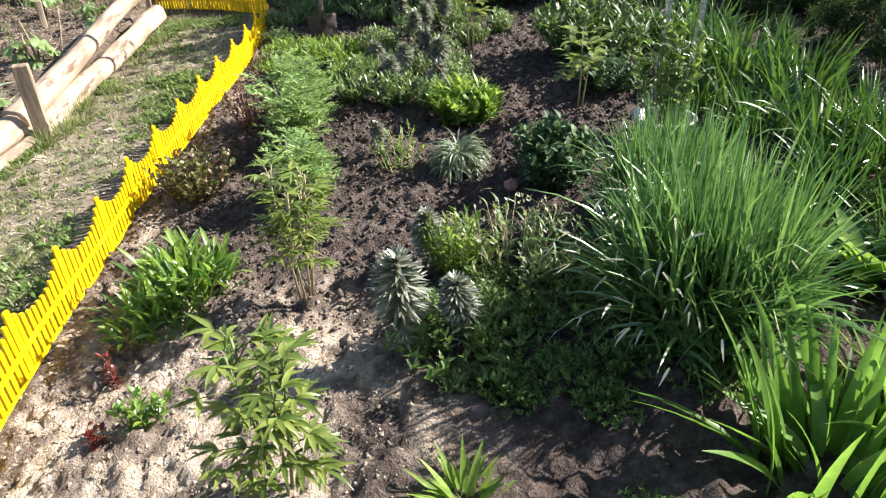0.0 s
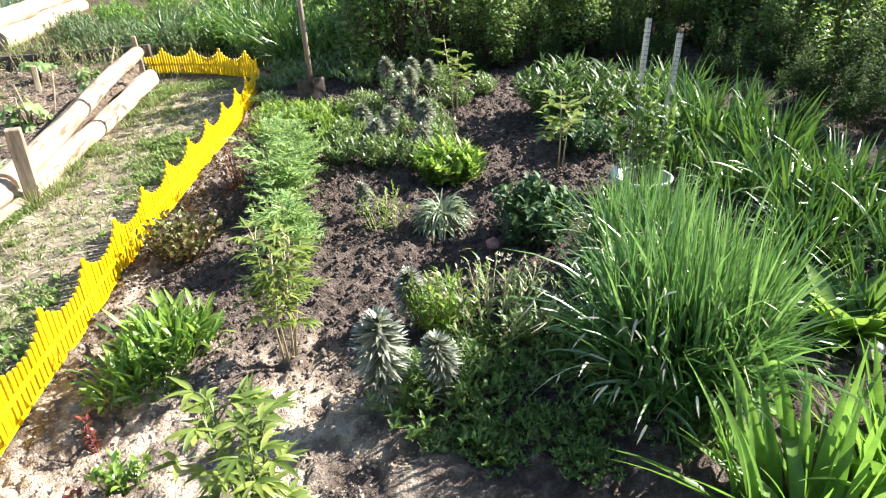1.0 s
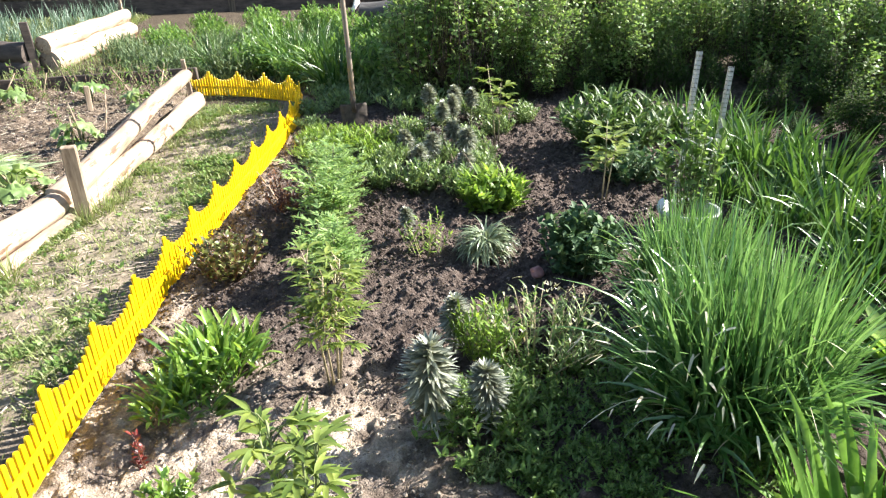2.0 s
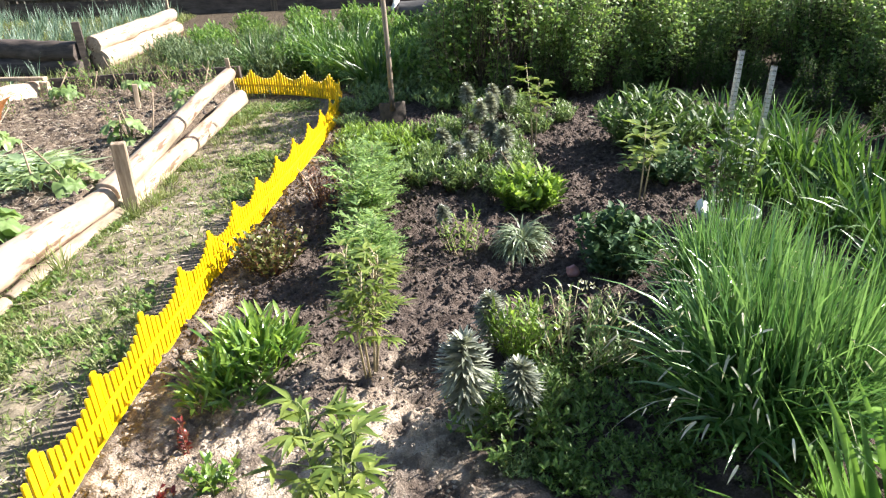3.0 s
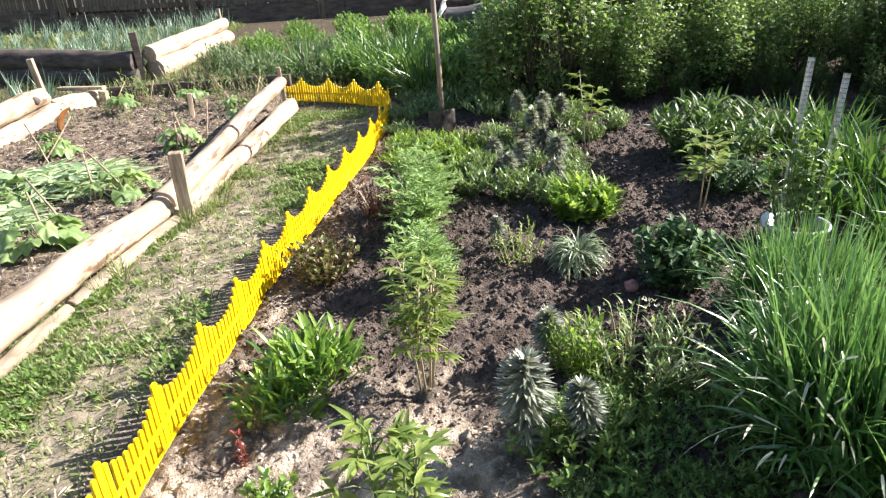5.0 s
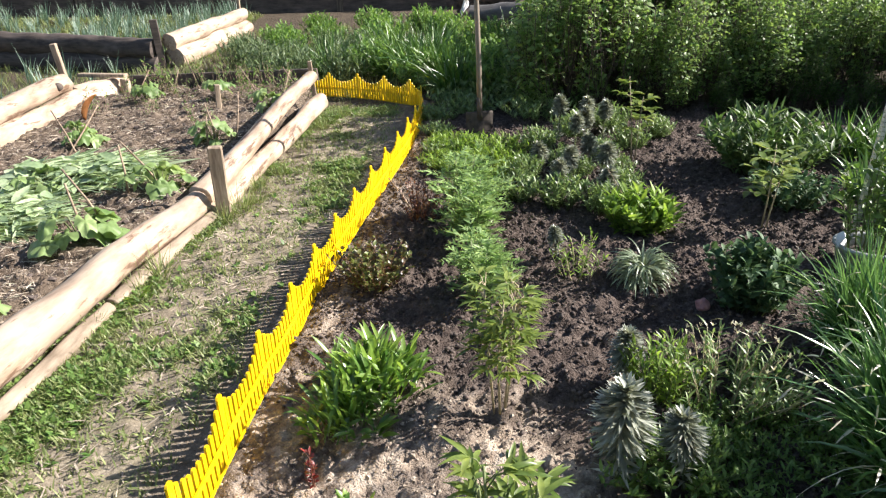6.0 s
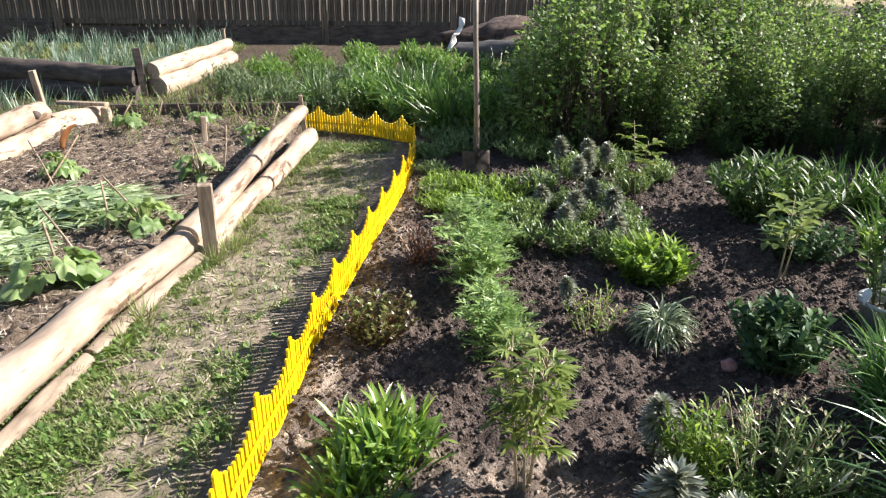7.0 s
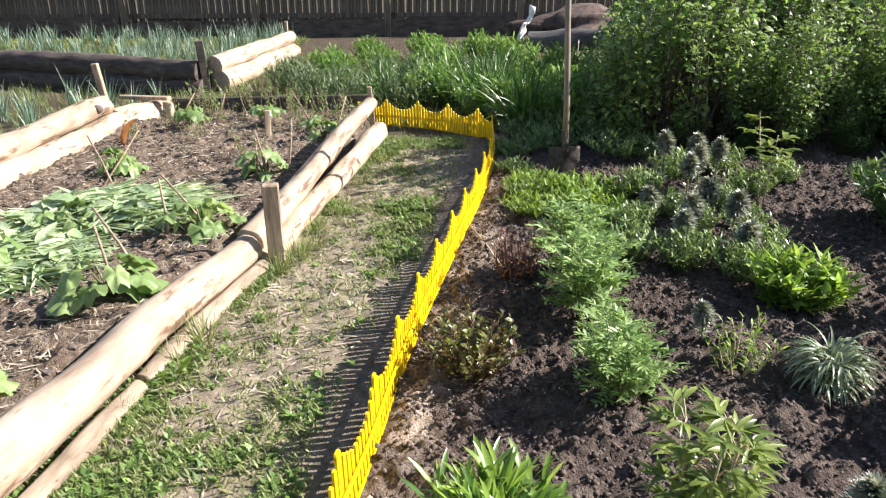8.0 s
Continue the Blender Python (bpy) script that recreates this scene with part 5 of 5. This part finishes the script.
# ---- far clutter ----
def build_lump(name, x, y, size, mat, label, cat, seed, rough=0.25, lift=0.3):
    bm = bmesh.new()
    bmesh.ops.create_icosphere(bm, subdivisions=4, radius=1.0)
    for v in bm.verts:
        k = 1 + rough * noise.fractal(v.co * 1.4 + Vector((seed, 0, 0)), 1.0, 2.0, 4)
        v.co = Vector((v.co.x * size[0], v.co.y * size[1], v.co.z * size[2])) * k
    ob = new(name, to_mesh(bm, name, mat, True))
    ob.matrix_basis = pose(x, y, height(x, y) + size[2] * lift)
    return tagged(ob, label, cat)


build_lump("earth_mound", 2.2, 12.2, (1.5, 0.8, 0.42), HEAP, "low heap of brown earth and rubbish by the plank fence", "heap", 1.0, 0.45)
build_log((1.0, 10.4, lay(1, 10.4) + 0.2), (2.5, 10.0, lay(2.5, 10) + 0.2), 0.16, 0.16, GREY_LOG, 12.0, "grey weathered log lying behind the flower row")
build_lump("stone", 1.3, 1.36, (0.03, 0.026, 0.028), PINK, "small pinkish stone on dark soil", "stone", 3.0, 0.2, 0.5)
build_lump("stone", 2.24, 0.24, (0.045, 0.04, 0.035), STONE, "pale stone lying among daylily leaves", "stone", 4.0, 0.2, 0.5)


def build_rag():
    s = Soup()
    n, w = 10, 5
    for i in range(n + 1):
        t = i / n
        for j in range(w):
            u = j / (w - 1) - 0.5
            s.v.append((0.3 * t + 0.03 * math.sin(9 * t + 3 * u), 0.05 * math.sin(6 * u + 5 * t), 0.46 * t + 0.05 * math.sin(7 * t) + u * 0.16 * (0.6 + 0.4 * math.sin(6 * t))))
    for i in range(n):
        for j in range(w - 1):
            q = i * w + j
            s.f.append((q, q + 1, q + w + 1, q + w))
    ob = new("rag", s.mesh("rag", RAG))
    mod = ob.modifiers.new("solid", "SOLIDIFY")
    mod.thickness = 0.01
    ob.matrix_basis = pose(0.87, 10.9, lay(0.87, 10.9) + 0.2, 0, 0, 35)
    tagged(ob, "crumpled white rag hanging over the heap's edge", "rag")


build_rag()


# ---- scattered stuff ----
def scatter(name, label, cat, mat, seed, count, box, test, make, soft=True):
    r = random.Random(seed)
    s = Soup()
    done = tries = 0
    while done < count and tries < count * 12:
        tries += 1
        x, y = r.uniform(box[0], box[1]), r.uniform(box[2], box[3])
        if r.random() < test(x, y):
            make(s, x, y, r)
            done += 1
    tagged(new(name, s.mesh(name, mat, soft)), label, cat, kind="stuff")


def clod(s, x, y, r):
    k = 0.0035 + 0.013 * r.random() ** 2.4
    s.lump((x, y, height(x, y) + k * 0.1), k, r)


def bed_soil(x, y):
    return in_garden(x, y) * smooth(0.7, 1.3, y + 0.5 * x) * (1 - smooth(2.4, 3.0, x))


def dry_soil(x, y):
    return in_garden(x, y) * (1 - smooth(0.6, 1.2, y + 0.4 * x)) * (1 - smooth(0.5, 0.9, x))


def turf(s, x, y, r):
    for _ in range(4):
        s.leaf((x + r.gauss(0, 0.012), y + r.gauss(0, 0.012), height(x, y) - 0.004), r.uniform(0, 6.28), r.uniform(0.3, 1.5), r.uniform(0.1, 0.9), r.uniform(0.018, 0.055), r.uniform(0.004, 0.012), 2, 0.2, "blade")


def turf_where(x, y):
    p = on_path(x, y)
    if p <= 0:
        return 0.0
    n = fbm(x, y, 1.8, 6.1)
    edge = 1 - smooth(0.0, 0.25, x - lerp_table(y, LOG_LINE) - 0.02)
    clear = 1 - bare_edge(x, y)
    return p * clear * max(0.09, min(1.0, -0.02 + 1.8 * n + 0.5 * edge + 0.25 * (1 - smooth(1.0, 2.6, y)) + 0.55 * (1 - smooth(0.3, 1.5, y)) + 0.5 * fbm(x, y, 7.0, 2.6)))


def straw(s, x, y, r):
    s.leaf((x, y, height(x, y) + 0.006), r.uniform(0, 6.28), r.uniform(1.3, 1.75), r.uniform(-0.2, 0.4), r.uniform(0.02, 0.09), r.uniform(0.003, 0.012), 2, 0.1, "blade", r.uniform(-0.5, 0.5))


scatter("soil_clods", "loose crumbs and clods of dark dug soil", "soil", CLOD, 100, 42000, (-0.5, 3.0, 0.2, 4.6), bed_soil, clod)
scatter("dry_crumbs", "pale dry crumbs of soil", "soil", DRY_CLOD, 101, 4500, (-0.6, 1.0, -0.4, 1.6), dry_soil, lambda s, x, y, r: s.lump((x, y, height(x, y)), 0.003 + 0.01 * r.random() ** 3, r), False)
scatter("path_crumbs", "small crumbs of trodden earth on the path", "soil", DRY_CLOD, 107, 1800, (-1.9, 0.2, -0.4, 5.6), lambda x, y: on_path(x, y) * (1 - bare_edge(x, y)), lambda s, x, y, r: s.lump((x, y, height(x, y)), 0.003 + 0.01 * r.random() ** 3, r), False)
scatter("path_grass", "sparse trodden grass on the dirt path", "grass", TURF_LEAF, 102, 18000, (-1.9, 0.3, -0.6, 5.8), turf_where, turf)
scatter("clover", "small round-leaved clover and weeds on the path", "clover", CLOVER_LEAF, 106, 4500, (-1.9, 0.1, -0.5, 5.6), lambda x, y: turf_where(x, y) ** 2, lambda s, x, y, r: [s.leaf((x, y, height(x, y)), r.uniform(0, 6.28), r.uniform(0.7, 1.4), r.uniform(0.1, 0.5), r.uniform(0.02, 0.05), r.uniform(0.012, 0.024), 2, 0.2, "oval") for _ in range(4)])
scatter("mulch", "brown straw and plant litter mulching the bed", "mulch", STRAW, 103, 12000, (-3.7, -0.8, 0.4, 6.8), in_left_bed, straw)
scatter("pale_litter", "bleached scraps of leaf and straw on the mulch", "litter", DRY_LEAF, 108, 1500, (-3.7, -0.8, 0.4, 6.8), in_left_bed, straw)
scatter("bed_clods", "clods of earth among the mulch", "soil", CLOD, 109, 6000, (-3.7, -0.8, 0.6, 6.8), in_left_bed, lambda s, x, y, r: s.lump((x, y, height(x, y) + 0.002), 0.006 + 0.022 * r.random() ** 3, r), False)
scatter("path_litter", "dry stalks scattered on the path", "litter", STRAW, 104, 2600, (-1.9, 0.3, 0.0, 5.8), lambda x, y: on_path(x, y) * (1 - bare_edge(x, y)), straw)
scatter("onion_bed_weeds", "low green weeds between the rows of onions", "grass", TURF_LEAF, 110, 5000, (-9.5, -3.0, 9.2, 13.4), lambda x, y: float(y > 9.3 + (-3.4 - x) * 0.3 and x < -3.4 + 0.25 * (y - 9.0)), lambda s, x, y, r: [s.leaf((x + r.gauss(0, 0.03), y + r.gauss(0, 0.03), height(x, y) - 0.01), r.uniform(0, 6.28), r.uniform(0.2, 1.2), r.uniform(0.2, 0.9), r.uniform(0.06, 0.16), r.uniform(0.01, 0.02), 2, 0.2, "blade") for _ in range(4)])
scatter("meadow_grass", "rough grass round the beds", "grass", TURF_LEAF, 105, 3500, (-6.5, 2.0, 5.9, 11.5), lambda x, y: 1.0 - in_left_bed(x, y), lambda s, x, y, r: [s.leaf((x + r.gauss(0, 0.04), y + r.gauss(0, 0.04), height(x, y) - 0.01), r.uniform(0, 6.28), r.uniform(0.1, 0.9), r.uniform(0.2, 0.9), r.uniform(0.08, 0.2), 0.01, 2, 0.2, "blade") for _ in range(4)])
